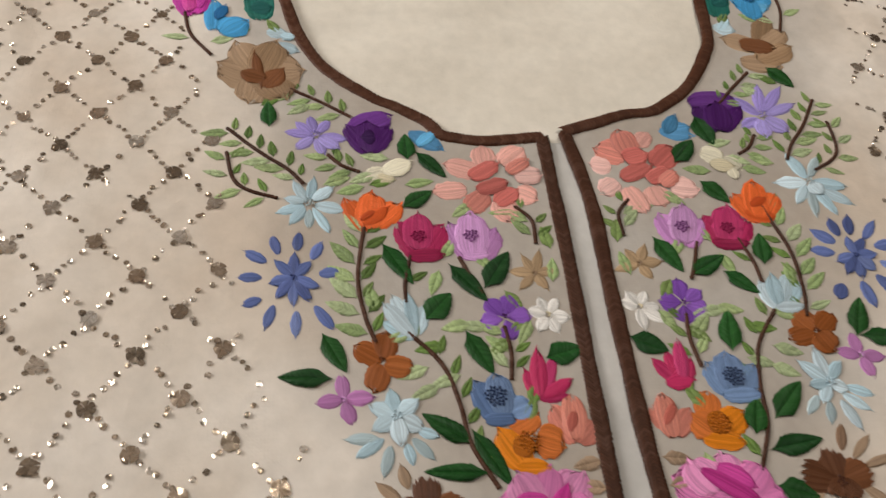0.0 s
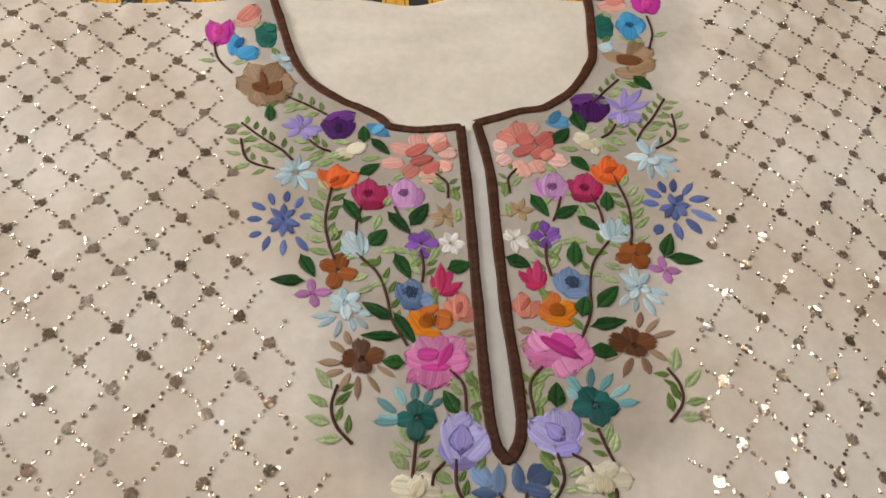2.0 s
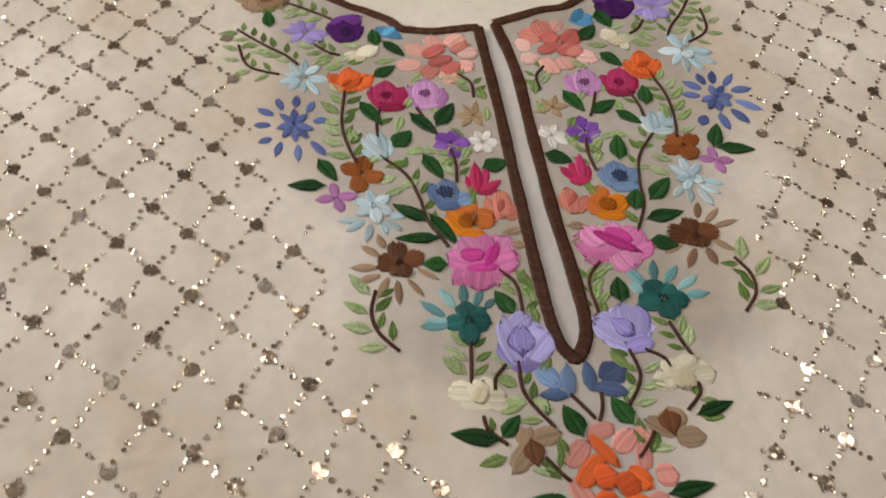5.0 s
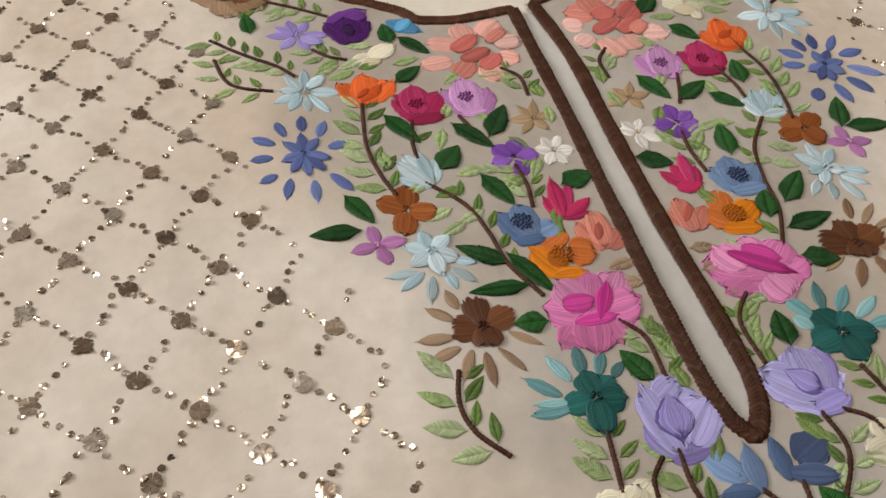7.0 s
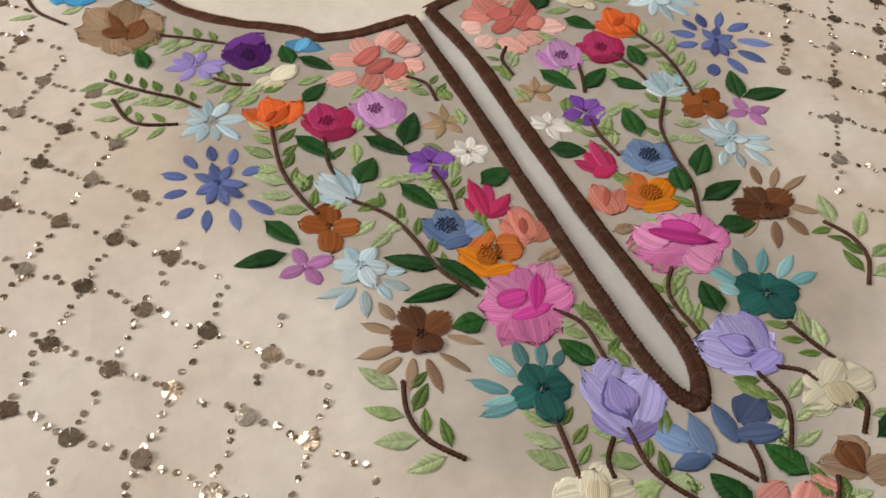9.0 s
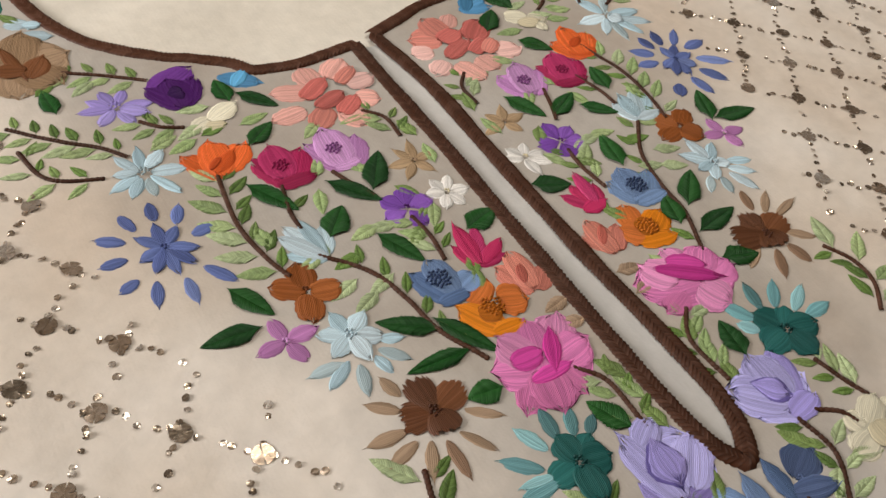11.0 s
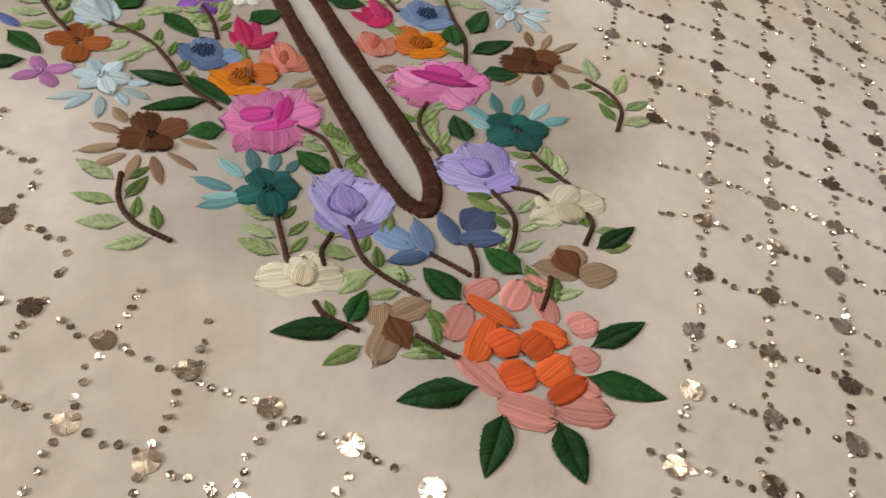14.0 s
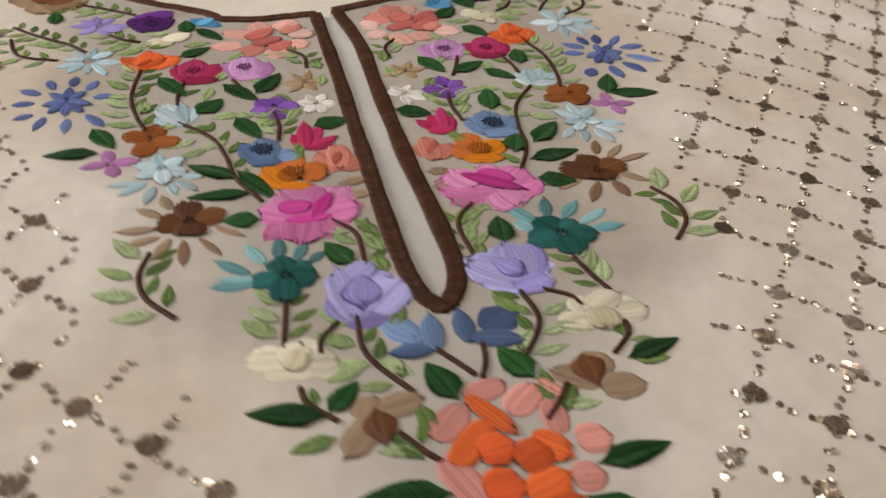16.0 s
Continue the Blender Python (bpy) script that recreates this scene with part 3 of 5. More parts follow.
UMBER, UMBERPALE, UMBERDARK, HEARTBROWN = (0.115, 0.042, 0.017), (0.16, 0.06, 0.024), (0.06, 0.02, 0.01), (0.2, 0.075, 0.028)
PALEBLUE, ICE, ICEGREY, BUDBLUE = (0.5, 0.64, 0.71), (0.42, 0.58, 0.66), (0.4, 0.5, 0.53), (0.6, 0.73, 0.8)
WHITE, CREAM = (0.8, 0.77, 0.73), (0.76, 0.71, 0.55)
PERI, PERIDEEP, PERIPALE, NAVY = (0.125, 0.17, 0.4), (0.085, 0.115, 0.29), (0.19, 0.25, 0.52), (0.05, 0.07, 0.2)
STEEL, STEELPALE, CORNGREY, SLATE, NAVYDEEP = (0.1, 0.165, 0.32), (0.15, 0.23, 0.4), (0.2, 0.31, 0.53), (0.075, 0.11, 0.22), (0.03, 0.05, 0.12)
SKY, SKYLIGHT, SKYDUST, DEEPSKY, CORNFLOWER = (0.06, 0.31, 0.6), (0.13, 0.42, 0.7), (0.06, 0.2, 0.36), (0.02, 0.14, 0.34), (0.1, 0.3, 0.54)
TEAL, TEALPALE, TEALDARK, FERN = (0.014, 0.1, 0.092), (0.025, 0.15, 0.14), (0.008, 0.05, 0.046), (0.02, 0.15, 0.12)
AQUA, AQUAPALE, AQUADARK = (0.17, 0.38, 0.41), (0.27, 0.5, 0.53), (0.09, 0.21, 0.22)
LILAC, LAVENDER = (0.4, 0.33, 0.72), (0.33, 0.26, 0.62)
LILACPALE, LILACMID, LILACDARK, LILACDEEP = (0.47, 0.44, 0.83), (0.36, 0.31, 0.7), (0.28, 0.22, 0.56), (0.14, 0.11, 0.36)
PURPLE, INK, VIOLETDEEP = (0.065, 0.01, 0.115), (0.03, 0.004, 0.06), (0.14, 0.035, 0.24)
VIOLET, VIOLETPALE = (0.19, 0.065, 0.38), (0.25, 0.1, 0.46)
MAGENTA, HOT, HOTDEEP = (0.58, 0.045, 0.38), (0.68, 0.07, 0.37), (0.56, 0.04, 0.28)
ROSE, ROSEPALE, ROSEDUST = (0.68, 0.2, 0.45), (0.74, 0.28, 0.52), (0.58, 0.16, 0.36)
CRIMSON, CRIMSONRED, ROSERED, CRIMSONDEEP, WINE = (0.4, 0.022, 0.1), (0.48, 0.026, 0.11), (0.5, 0.04, 0.15), (0.32, 0.016, 0.075), (0.25, 0.012, 0.07)
ORCHID, ORCHIDPALE, MAUVE, MAUVEDARK = (0.55, 0.25, 0.55), (0.62, 0.32, 0.62), (0.46, 0.19, 0.43), (0.27, 0.08, 0.28)
ORANGE, ORANGERED, ORANGEDEEP, EMBER = (0.76, 0.14, 0.032), (0.72, 0.115, 0.03), (0.62, 0.095, 0.018), (0.46, 0.065, 0.012)
TANGERINE, AMBER, AMBERDEEP = (0.7, 0.19, 0.04), (0.72, 0.22, 0.01), (0.42, 0.12, 0.008)
RUST, RUSTPALE, RUSTDARK = (0.27, 0.078, 0.017), (0.36, 0.11, 0.028), (0.14, 0.04, 0.012)
SALMON, BLUSH, BLUSHPALE, BLUSHROSE = (0.68, 0.25, 0.2), (0.8, 0.42, 0.36), (0.86, 0.52, 0.47), (0.7, 0.3, 0.26)
CORAL, CORALSOFT, CORALDUST, SALMONRED = (0.48, 0.12, 0.09), (0.55, 0.145, 0.125), (0.58, 0.2, 0.15), (0.64, 0.23, 0.17)


def build_flowers():
    bloom("magenta satin-stitch rose beside the neck", -157.3, 302.7, (3, HOT), [
        (1.5, -13.2, 108, 27.9, 11.8, "round", MAGENTA, 0), (2.7, -12.2, 83, 25.2, 10.0, "round", MAGENTA, 1), (-0.4, -10.3, 93, 19.8, 7.1, "round", HOT, 2),
        (4.2, -8.2, 85, 14.0, 4.0, "oval", MAGENTA, 3)])
    bloom("salmon pink stitched bloom beside the neck", -139.4, 316.0, None, [
        (-8.6, -4.4, 27, 19.4, 13.8, "round", BLUSH, 0), (-4.9, -1.2, 57, 19.3, 12.5, "round", SALMON, 1)])
    bloom("dark teal stitched rosebud", -125.3, 300.3, None, [
        (0.4, -13.7, 96, 26.9, 13.7, "round", FERN, 0), (-4.6, -5.1, 13, 9.9, 8.8, "oval", TEAL, 1), (-1.8, 3.4, 45, 9.7, 7.0, "oval", FERN, 2)])
    bloom("sky blue stitched bloom with folded petals", -141.7, 288.5, None, [
        (-4.4, -9.7, 93, 21.8, 8.9, "round", SKY, 0), (-1.4, -11.9, 40, 15.3, 12.1, "oval", SKY, 1), (-3.6, -2.5, 68, 11.7, 5.1, "oval", DEEPSKY, 2)])
    bloom("small pale blue stitched bloom", -114.4, 275.0, None, [
        (-8.2, 4.5, -4, 9.7, 6.6, "oval", PALEBLUE, 0), (-3.4, -3.4, -27, 11.7, 6.1, "oval", PALEBLUE, 0), (-1.7, 2.3, -13, 7.3, 4.6, "oval", ICE, 1)])
    bloom("large tan flower with a brown heart", -124.9, 251.8, None, [
        (1.4, -2.2, 155, 20.4, 21.6, "round", TAN, 0), (1.4, -2.2, 119, 24.6, 16.2, "round", TAN, 0), (0.1, -1.3, 71, 22.3, 16.9, "round", KHAKI, 1),
        (0.6, 0.0, 5, 18.1, 23.3, "round", TAN, 1), (0.5, 2.2, -60, 21.2, 17.5, "round", KHAKI, 1), (0.5, 2.2, -102, 21.0, 16.0, "round", TAN, 0),
        (1.3, -11.8, 98, 24.2, 4.0, "drop", HEARTBROWN, 3), (-8.3, -0.2, -20, 12.4, 7.6, "oval", HEARTBROWN, 3), (1.8, -10.1, 55, 15.2, 8.8, "oval", HEARTBROWN, 2)])
    bloom("lavender daisy with narrow petals", -100.8, 213.8, (2, LAVENDER), [
        (-0.6, -0.0, 171, 12.2, 4.4, "oval", LAVENDER, 0), (-0.6, -1.2, -140, 10.2, 4.4, "oval", LILAC, 0), (-0.0, 1.2, 105, 10.3, 4.0, "oval", LAVENDER, 0),
        (0.9, 0.8, 58, 9.3, 4.1, "oval", LAVENDER, 0), (0.9, -1.2, -36, 10.9, 5.1, "oval", LILAC, 1), (0.1, -2.0, -71, 10.1, 4.0, "oval", LILAC, 0),
        (1.8, -0.4, -12, 11.7, 4.8, "oval", LAVENDER, 0), (-1.8, 0.8, 132, 9.3, 3.8, "oval", LAVENDER, 0)])
    bloom("deep purple pansy", -78.8, 216.0, None, [
        (-8.2, -0.1, 26, 21.2, 12.7, "round", VIOLETDEEP, 0), (0.0, -13.0, 119, 18.5, 8.5, "round", PURPLE, 1), (0.0, -13.0, 90, 18.0, 13.9, "round", PURPLE, 1),
        (0.0, -13.0, 59, 18.2, 8.7, "round", PURPLE, 1), (-3.9, -4.1, 0, 7.3, 8.2, "drop", INK, 2)])
    bloom("small sky blue bud below the neck", -54.3, 212.0, None, [
        (-7.0, 4.1, -38, 17.4, 7.7, "oval", CORNFLOWER, 0), (-4.1, -4.9, 43, 12.1, 5.0, "oval", SKYLIGHT, 1)])
    bloom("small cream blossom", -72.0, 192.7, None, [
        (-9.5, -3.1, 20, 11.3, 7.6, "oval", CREAM, 0), (-2.4, -0.8, 25, 14.9, 7.5, "oval", CREAM, 1), (-4.7, -1.6, -22, 8.3, 5.3, "oval", SAND, 0)])
    bloom("salmon pink peony of many rounded petals", -28.9, 187.2, None, [
        (-3.4, 4.7, 162, 15.7, 10.3, "round", BLUSH, 0), (-10.5, -3.9, -174, 14.4, 9.2, "round", BLUSH, 0), (-2.5, -6.2, -135, 12.9, 9.9, "round", SALMON, 0),
        (2.4, -8.9, -76, 13.2, 11.2, "round", BLUSH, 0), (9.6, -5.1, -31, 9.8, 10.6, "round", BLUSH, 0), (9.9, 2.7, 2, 12.3, 9.5, "round", BLUSHPALE, 1),
        (5.5, 8.7, 39, 14.3, 11.3, "round", BLUSH, 0), (-1.3, 7.9, 90, 11.7, 10.5, "round", BLUSH, 0), (-9.0, 1.6, 31, 15.5, 8.0, "round", CORALSOFT, 1),
        (-7.0, -5.4, 18, 14.9, 7.5, "round", CORALSOFT, 2), (0.1, -12.7, 37, 13.2, 8.2, "round", CORALSOFT, 1), (7.3, 3.9, 35, 12.4, 6.4, "round", SALMON, 2)])
    bloom("pale ice blue daisy", -103.8, 176.8, (2, ICEGREY), [
        (-1.7, -0.7, -159, 11.9, 4.4, "oval", ICE, 0), (-1.2, 0.7, 114, 12.4, 3.6, "oval", PALEBLUE, 0), (-0.0, 1.5, 81, 12.3, 3.5, "oval", ICE, 0),
        (1.1, 1.1, 40, 11.1, 4.5, "oval", PALEBLUE, 1), (1.7, -0.8, -14, 12.4, 5.1, "oval", PALEBLUE, 0), (1.2, -2.2, -63, 14.7, 3.2, "oval", ICE, 0),
        (0.1, -3.0, -93, 9.5, 3.4, "oval", ICEGREY, 0), (-1.6, -2.2, -126, 9.9, 3.9, "oval", ICE, 0), (-1.7, 0.8, 169, 8.2, 4.0, "oval", PALEBLUE, 1)])
    bloom("bright orange tulip-shaped bloom", -78.8, 172.2, None, [
        (-2.8, -10.2, 115, 18.4, 9.0, "round", ORANGE, 0), (-2.0, -9.5, 83, 18.6, 11.6, "round", ORANGE, 1), (-0.9, -8.0, 45, 16.5, 9.9, "round", ORANGE, 0),
        (-4.3, -7.3, 40, 13.5, 5.4, "oval", ORANGEDEEP, 2), (-5.4, -5.1, 42, 7.7, 2.7, "oval", EMBER, 3)])
    bloom("crimson poppy with raised stitching", -61.7, 158.9, (3, WINE), [
        (0.0, -11.3, 112, 20.2, 9.5, "round", CRIMSON, 0), (-0.4, -7.1, 87, 18.4, 12.1, "round", ROSERED, 1), (1.8, -8.5, 58, 15.9, 10.3, "round", CRIMSON, 0),
        (-5.6, -9.2, 2, 14.8, 6.3, "round", CRIMSONDEEP, 1)])
    bloom("orchid pink poppy with stitched centre", -40.9, 158.7, (3, MAUVEDARK), [
        (-0.3, -11.4, 112, 19.4, 10.4, "round", ORCHID, 0), (-0.2, -10.7, 86, 22.5, 13.3, "round", ORCHIDPALE, 1), (1.5, -10.7, 58, 16.0, 10.9, "round", ORCHID, 0),
        (-4.7, -8.5, 3, 11.0, 6.4, "round", ORCHIDPALE, 1)])
    bloom("khaki star flower", -18.2, 140.0, (1, TAN), [
        (0.0, 0.0, 171, 10.3, 4.2, "point", STRAW, 0), (0.0, 0.0, 113, 10.0, 3.4, "point", STRAW, 0), (0.0, 0.0, 71, 11.9, 3.5, "point", STRAW, 0),
        (0.0, 0.0, 8, 9.4, 4.1, "point", STRAW, 0), (0.0, 0.0, -65, 9.2, 3.7, "point", STRAW, 0), (-0.6, -0.7, -135, 9.6, 3.3, "point", STRAW, 0)])
    bloom("white five-petalled blossom", -16.3, 121.3, (1, SAND), [
        (-0.6, 0.0, 159, 7.0, 4.6, "oval", WHITE, 0), (-0.5, 0.3, 103, 7.6, 4.1, "oval", WHITE, 0), (0.0, 0.3, 55, 8.0, 3.7, "oval", WHITE, 0),
        (0.5, -0.3, -11, 7.6, 5.0, "oval", WHITE, 0), (0.2, -1.0, -70, 7.3, 4.1, "oval", WHITE, 0), (-0.6, -1.0, -126, 7.5, 4.3, "oval", WHITE, 0)])
    bloom("violet five-petalled flower", -33.1, 121.0, (1, PURPLE), [
        (-0.0, -0.3, 123, 10.4, 6.6, "drop", VIOLET, 0), (0.0, 0.3, 61, 10.5, 6.8, "drop", VIOLET, 0), (0.3, -0.3, 6, 9.9, 7.2, "drop", VIOLETPALE, 0),
        (0.2, -1.0, -78, 9.0, 6.8, "drop", VIOLET, 0), (-0.3, -1.0, -177, 8.6, 6.5, "drop", VIOLETPALE, 0)])
    bloom("periwinkle blue starburst with loose outer petals", -110.2, 141.5, (1, NAVY), [
        (-9.6, 6.9, 147, 10.2, 3.8, "oval", PERI, 0), (-5.4, 10.3, 106, 9.5, 3.3, "oval", PERIDEEP, 0), (1.4, 11.6, 85, 9.2, 3.6, "oval", PERIDEEP, 0),
        (6.8, 7.4, 65, 9.2, 3.6, "oval", PERI, 0), (9.2, 0.9, 11, 8.3, 4.1, "oval", PERI, 0), (7.5, -12.7, -57, 12.4, 3.6, "oval", PERI, 0),
        (1.2, -14.6, -93, 11.2, 3.4, "oval", PERIPALE, 0), (-6.9, -11.8, -107, 10.7, 3.3, "oval", PERI, 0), (-11.3, -9.1, -160, 7.2, 3.6, "oval", PERI, 0)], [
        (-11.3, 0.2, 175, 8.9, 3.7, "oval", PERI, 0), (0.0, 0.0, -163, 8.9, 4.4, "oval", PERI, 1), (0.0, 0.0, -123, 11.0, 3.6, "oval", PERIDEEP, 1),
        (0.0, 0.0, -90, 12.6, 3.5, "oval", PERI, 1), (0.0, 0.0, -61, 13.1, 3.6, "oval", PERIDEEP, 1), (0.0, 0.0, -30, 10.9, 3.8, "oval", PERI, 1),
        (0.0, 0.0, 44, 9.6, 3.8, "oval", PERI, 1), (0.0, 0.0, 87, 11.0, 3.6, "oval", PERIDEEP, 1), (0.0, 0.0, 130, 9.9, 3.5, "oval", PERI, 1)])
    bloom("pale blue tulip-shaped bud", -69.8, 122.5, None, [
        (3.1, -9.4, 147, 14.4, 4.9, "oval", ICE, 0), (3.1, -9.4, 125, 18.5, 5.7, "oval", BUDBLUE, 1), (3.1, -8.1, 113, 19.2, 5.6, "oval", BUDBLUE, 0),
        (3.1, -7.5, 96, 17.8, 4.9, "oval", ICE, 1), (3.7, -8.1, 75, 14.0, 4.9, "oval", PALEBLUE, 0)])
    bloom("rust brown four-petalled flower", -79.5, 105.4, (1, RUSTDARK), [
        (0.5, -0.6, 146, 11.5, 8.8, "round", RUST, 0), (0.0, 0.0, 76, 11.2, 9.2, "round", RUST, 0), (0.5, -1.9, -12, 10.2, 8.5, "round", RUSTPALE, 1),
        (0.0, -1.8, -110, 10.8, 8.6, "round", RUST, 1)])
    bloom("mauve pink small flower", -93.3, 90.7, (1, ORCHIDPALE), [
        (0.0, 0.0, -175, 9.2, 4.7, "oval", MAUVE, 0), (0.0, 0.0, 94, 9.6, 4.3, "oval", MAUVE, 0), (0.3, -0.0, 3, 10.2, 5.0, "oval", MAUVE, 0),
        (0.0, -0.6, -73, 9.2, 4.5, "oval", MAUVE, 0)])
    bloom("pale ice blue flower with drooping loose petals", -75.9, 83.7, (2, PALEBLUE), [
        (-6.1, -7.8, 178, 11.5, 3.7, "oval", ICEGREY, 0), (-4.6, -7.8, -146, 11.4, 3.6, "oval", ICE, 0), (-2.6, -10.2, -105, 11.3, 3.5, "oval", ICEGREY, 0),
        (2.5, -9.8, -76, 8.1, 3.3, "oval", ICE, 0), (4.5, -8.2, -49, 10.7, 3.4, "oval", ICEGREY, 0), (6.6, -5.4, -24, 7.7, 3.4, "oval", ICE, 0),
        (0.0, 0.0, 153, 9.7, 5.1, "oval", PALEBLUE, 1), (0.0, 0.0, 99, 10.2, 4.6, "oval", ICE, 1), (0.0, 0.0, 36, 9.6, 5.1, "oval", PALEBLUE, 1),
        (0.0, 0.0, -32, 10.2, 5.5, "oval", BUDBLUE, 1), (0.0, 0.0, -85, 10.9, 5.1, "oval", BUDBLUE, 2), (0.0, 0.0, -149, 9.5, 5.1, "oval", PALEBLUE, 1)])
    bloom("steel blue poppy with dark stitched centre", -41.0, 89.0, (4, NAVYDEEP), [
        (0.0, -9.4, 114, 16.4, 9.2, "round", STEEL, 0), (2.2, -7.5, 94, 15.9, 9.6, "round", STEELPALE, 1), (3.6, -6.6, 21, 9.0, 9.8, "round", CORNGREY, 0),
        (-5.2, -8.7, 1, 11.5, 5.2, "round", STEEL, 1)])
    bloom("crimson tulip with pointed petals", -21.3, 96.0, None, [
        (-4.4, -8.6, 106, 12.1, 4.7, "oval", CRIMSONRED, 0), (-3.9, -8.7, 84, 19.1, 5.4, "oval", CRIMSONRED, 1), (-2.8, -8.1, 68, 17.7, 4.3, "oval", ROSERED, 0),
        (-3.4, -8.7, 30, 13.7, 4.6, "oval", CRIMSONRED, 1), (-5.2, -8.0, 1, 11.5, 4.5, "oval", CRIMSON, 0)])
    bloom("salmon red folded bloom", -15.3, 78.7, None, [
        (-0.8, -8.6, 112, 15.2, 8.2, "round", CORALDUST, 0), (-0.2, -7.5, 86, 16.4, 8.5, "round", SALMONRED, 1), (-0.2, -8.1, 44, 10.5, 9.1, "round", CORALDUST, 0),
        (-2.0, -4.6, 70, 8.6, 3.4, "oval", CORAL, 2)])
    bloom("orange poppy with amber centre", -32.1, 71.8, (4, AMBERDEEP), [
        (-5.9, 4.8, 28, 11.7, 10.6, "round", TANGERINE, 0), (2.7, 1.6, -23, 9.8, 12.0, "round", TANGERINE, 1), (-1.7, -9.5, 119, 16.4, 10.1, "round", AMBER, 0),
        (-5.7, -8.8, -2, 11.2, 6.1, "round", AMBER, 1), (-5.7, -0.4, -19, 8.0, 7.4, "round", AMBERDEEP, 2)])
    bloom("large pink rose with deeper pink heart", -31.7, 47.3, None, [
        (-12.8, -0.3, 2, 30.1, 26.4, "round", ROSE, 0), (0.1, -1.7, 156, 15.5, 15.5, "round", ROSE, 0), (-0.3, 0.0, 114, 14.6, 12.5, "round", ROSEPALE, 1),
        (1.0, 1.7, 71, 14.2, 11.0, "round", ROSE, 1), (4.0, -0.8, 49, 17.9, 14.0, "round", ROSEPALE, 0), (4.7, -1.8, 8, 13.2, 13.3, "round", ROSE, 1),
        (0.2, -0.7, -141, 17.2, 11.3, "round", ROSEDUST, 0), (-0.4, -1.3, -105, 15.0, 13.9, "round", ROSEDUST, 1), (1.2, -1.4, -72, 13.5, 11.4, "round", ROSEDUST, 0),
        (-8.4, 3.7, -2, 11.2, 7.9, "round", HOT, 2), (0.7, -6.8, 60, 18.5, 4.7, "drop", HOTDEEP, 3), (-7.1, -4.1, -1, 15.7, 4.4, "oval", HOT, 2)])
    bloom("dark brown flower with loose beige petals", -68.1, 49.4, (2, UMBERDARK), [
        (-7.9, 4.3, 137, 10.9, 3.4, "oval", BEIGE, 0), (-5.6, 8.7, 106, 8.8, 3.4, "oval", BEIGE, 0), (-9.7, -1.4, 175, 12.3, 3.7, "oval", BEIGE, 0),
        (-8.7, -5.4, -165, 11.5, 3.6, "oval", BEIGE, 0), (-5.6, -6.8, -119, 12.5, 3.3, "oval", BEIGE, 0), (-2.0, -8.9, -93, 12.9, 3.1, "oval", BEIGEDARK, 0),
        (2.3, -8.4, -59, 12.4, 2.6, "oval", BEIGE, 0), (7.4, -3.3, -40, 11.9, 2.8, "oval", BEIGE, 0), (-0.0, -0.3, 90, 13.0, 7.6, "fan", UMBER, 1),
        (-0.5, -0.3, 166, 9.8, 8.7, "fan", UMBER, 1), (0.5, -0.0, 18, 11.8, 7.9, "fan", UMBERPALE, 1), (-0.0, -0.3, -88, 7.4, 8.6, "fan", UMBER, 2)])
    bloom("dark teal flower with aqua outer petals", -42.0, 16.7, (2, TEALDARK), [
        (-9.7, 2.6, 139, 13.1, 3.9, "oval", AQUA, 0), (-5.2, 6.8, 114, 11.4, 3.9, "oval", AQUAPALE, 0), (-0.9, 7.9, 83, 11.0, 3.7, "oval", AQUADARK, 0),
        (3.7, 6.5, 63, 9.9, 3.5, "oval", AQUADARK, 0), (-7.9, -1.9, 178, 13.4, 4.0, "oval", AQUA, 0), (-7.8, -0.0, 172, 11.9, 2.8, "oval", AQUAPALE, 0),
        (7.8, 5.0, 43, 7.2, 3.1, "oval", AQUADARK, 0), (0.0, 0.3, 96, 8.9, 8.5, "round", TEAL, 1), (-0.5, -0.3, -175, 10.0, 8.0, "round", TEALPALE, 0),
        (0.5, -0.3, -14, 8.9, 10.6, "round", TEAL, 1), (-0.1, -0.9, -100, 11.7, 8.7, "round", TEAL, 2), (0.5, 0.3, 31, 9.1, 7.0, "round", TEALPALE, 0)])
    bloom("lilac rose with a heart-shaped fold", -20.5, 5.1, None, [
        (-9.8, -2.6, 2, 21.3, 22.2, "round", LILACPALE, 0), (-8.3, -13.1, 3, 14.4, 7.0, "round", LILACDARK, 0), (-5.8, -13.5, 115, 12.8, 7.1, "oval", LILACMID, 0),
        (-4.0, -13.0, 96, 24.4, 11.0, "round", LILACPALE, 1), (-0.4, -10.8, 45, 17.3, 12.2, "round", LILACPALE, 1), (-3.7, 6.3, 29, 9.6, 8.7, "round", LILACPALE, 1),
        (0.2, 8.6, -98, 17.7, 10.8, "drop", LILACDEEP, 2), (0.3, 7.4, -98, 15.0, 9.0, "drop", LILACMID, 3)])
    bloom("slate blue bud of three petals", -11.7, -17.4, None, [
        (2.2, -2.7, 129, 15.4, 7.9, "oval", CORNGREY, 0), (4.2, -6.2, 172, 12.4, 4.5, "oval", STEEL, 1), (4.6, -7.3, 84, 15.5, 5.5, "oval", STEELPALE, 1)])
    bloom("cream white blossom", -44.4, -19.6, None, [
        (-9.8, 1.0, -7, 20.2, 11.3, "round", CREAM, 0), (-1.2, 0.9, 167, 11.2, 10.2, "round", CREAM, 0), (-2.5, -1.0, 52, 9.0, 8.7, "round", CREAM, 1),
        (1.4, 1.6, 38, 7.8, 7.9, "round", CREAM, 0), (2.8, -2.1, -5, 8.9, 10.1, "round", CREAM, 0), (-1.5, -3.3, 60, 7.6, 6.5, "round", SAND, 2)])
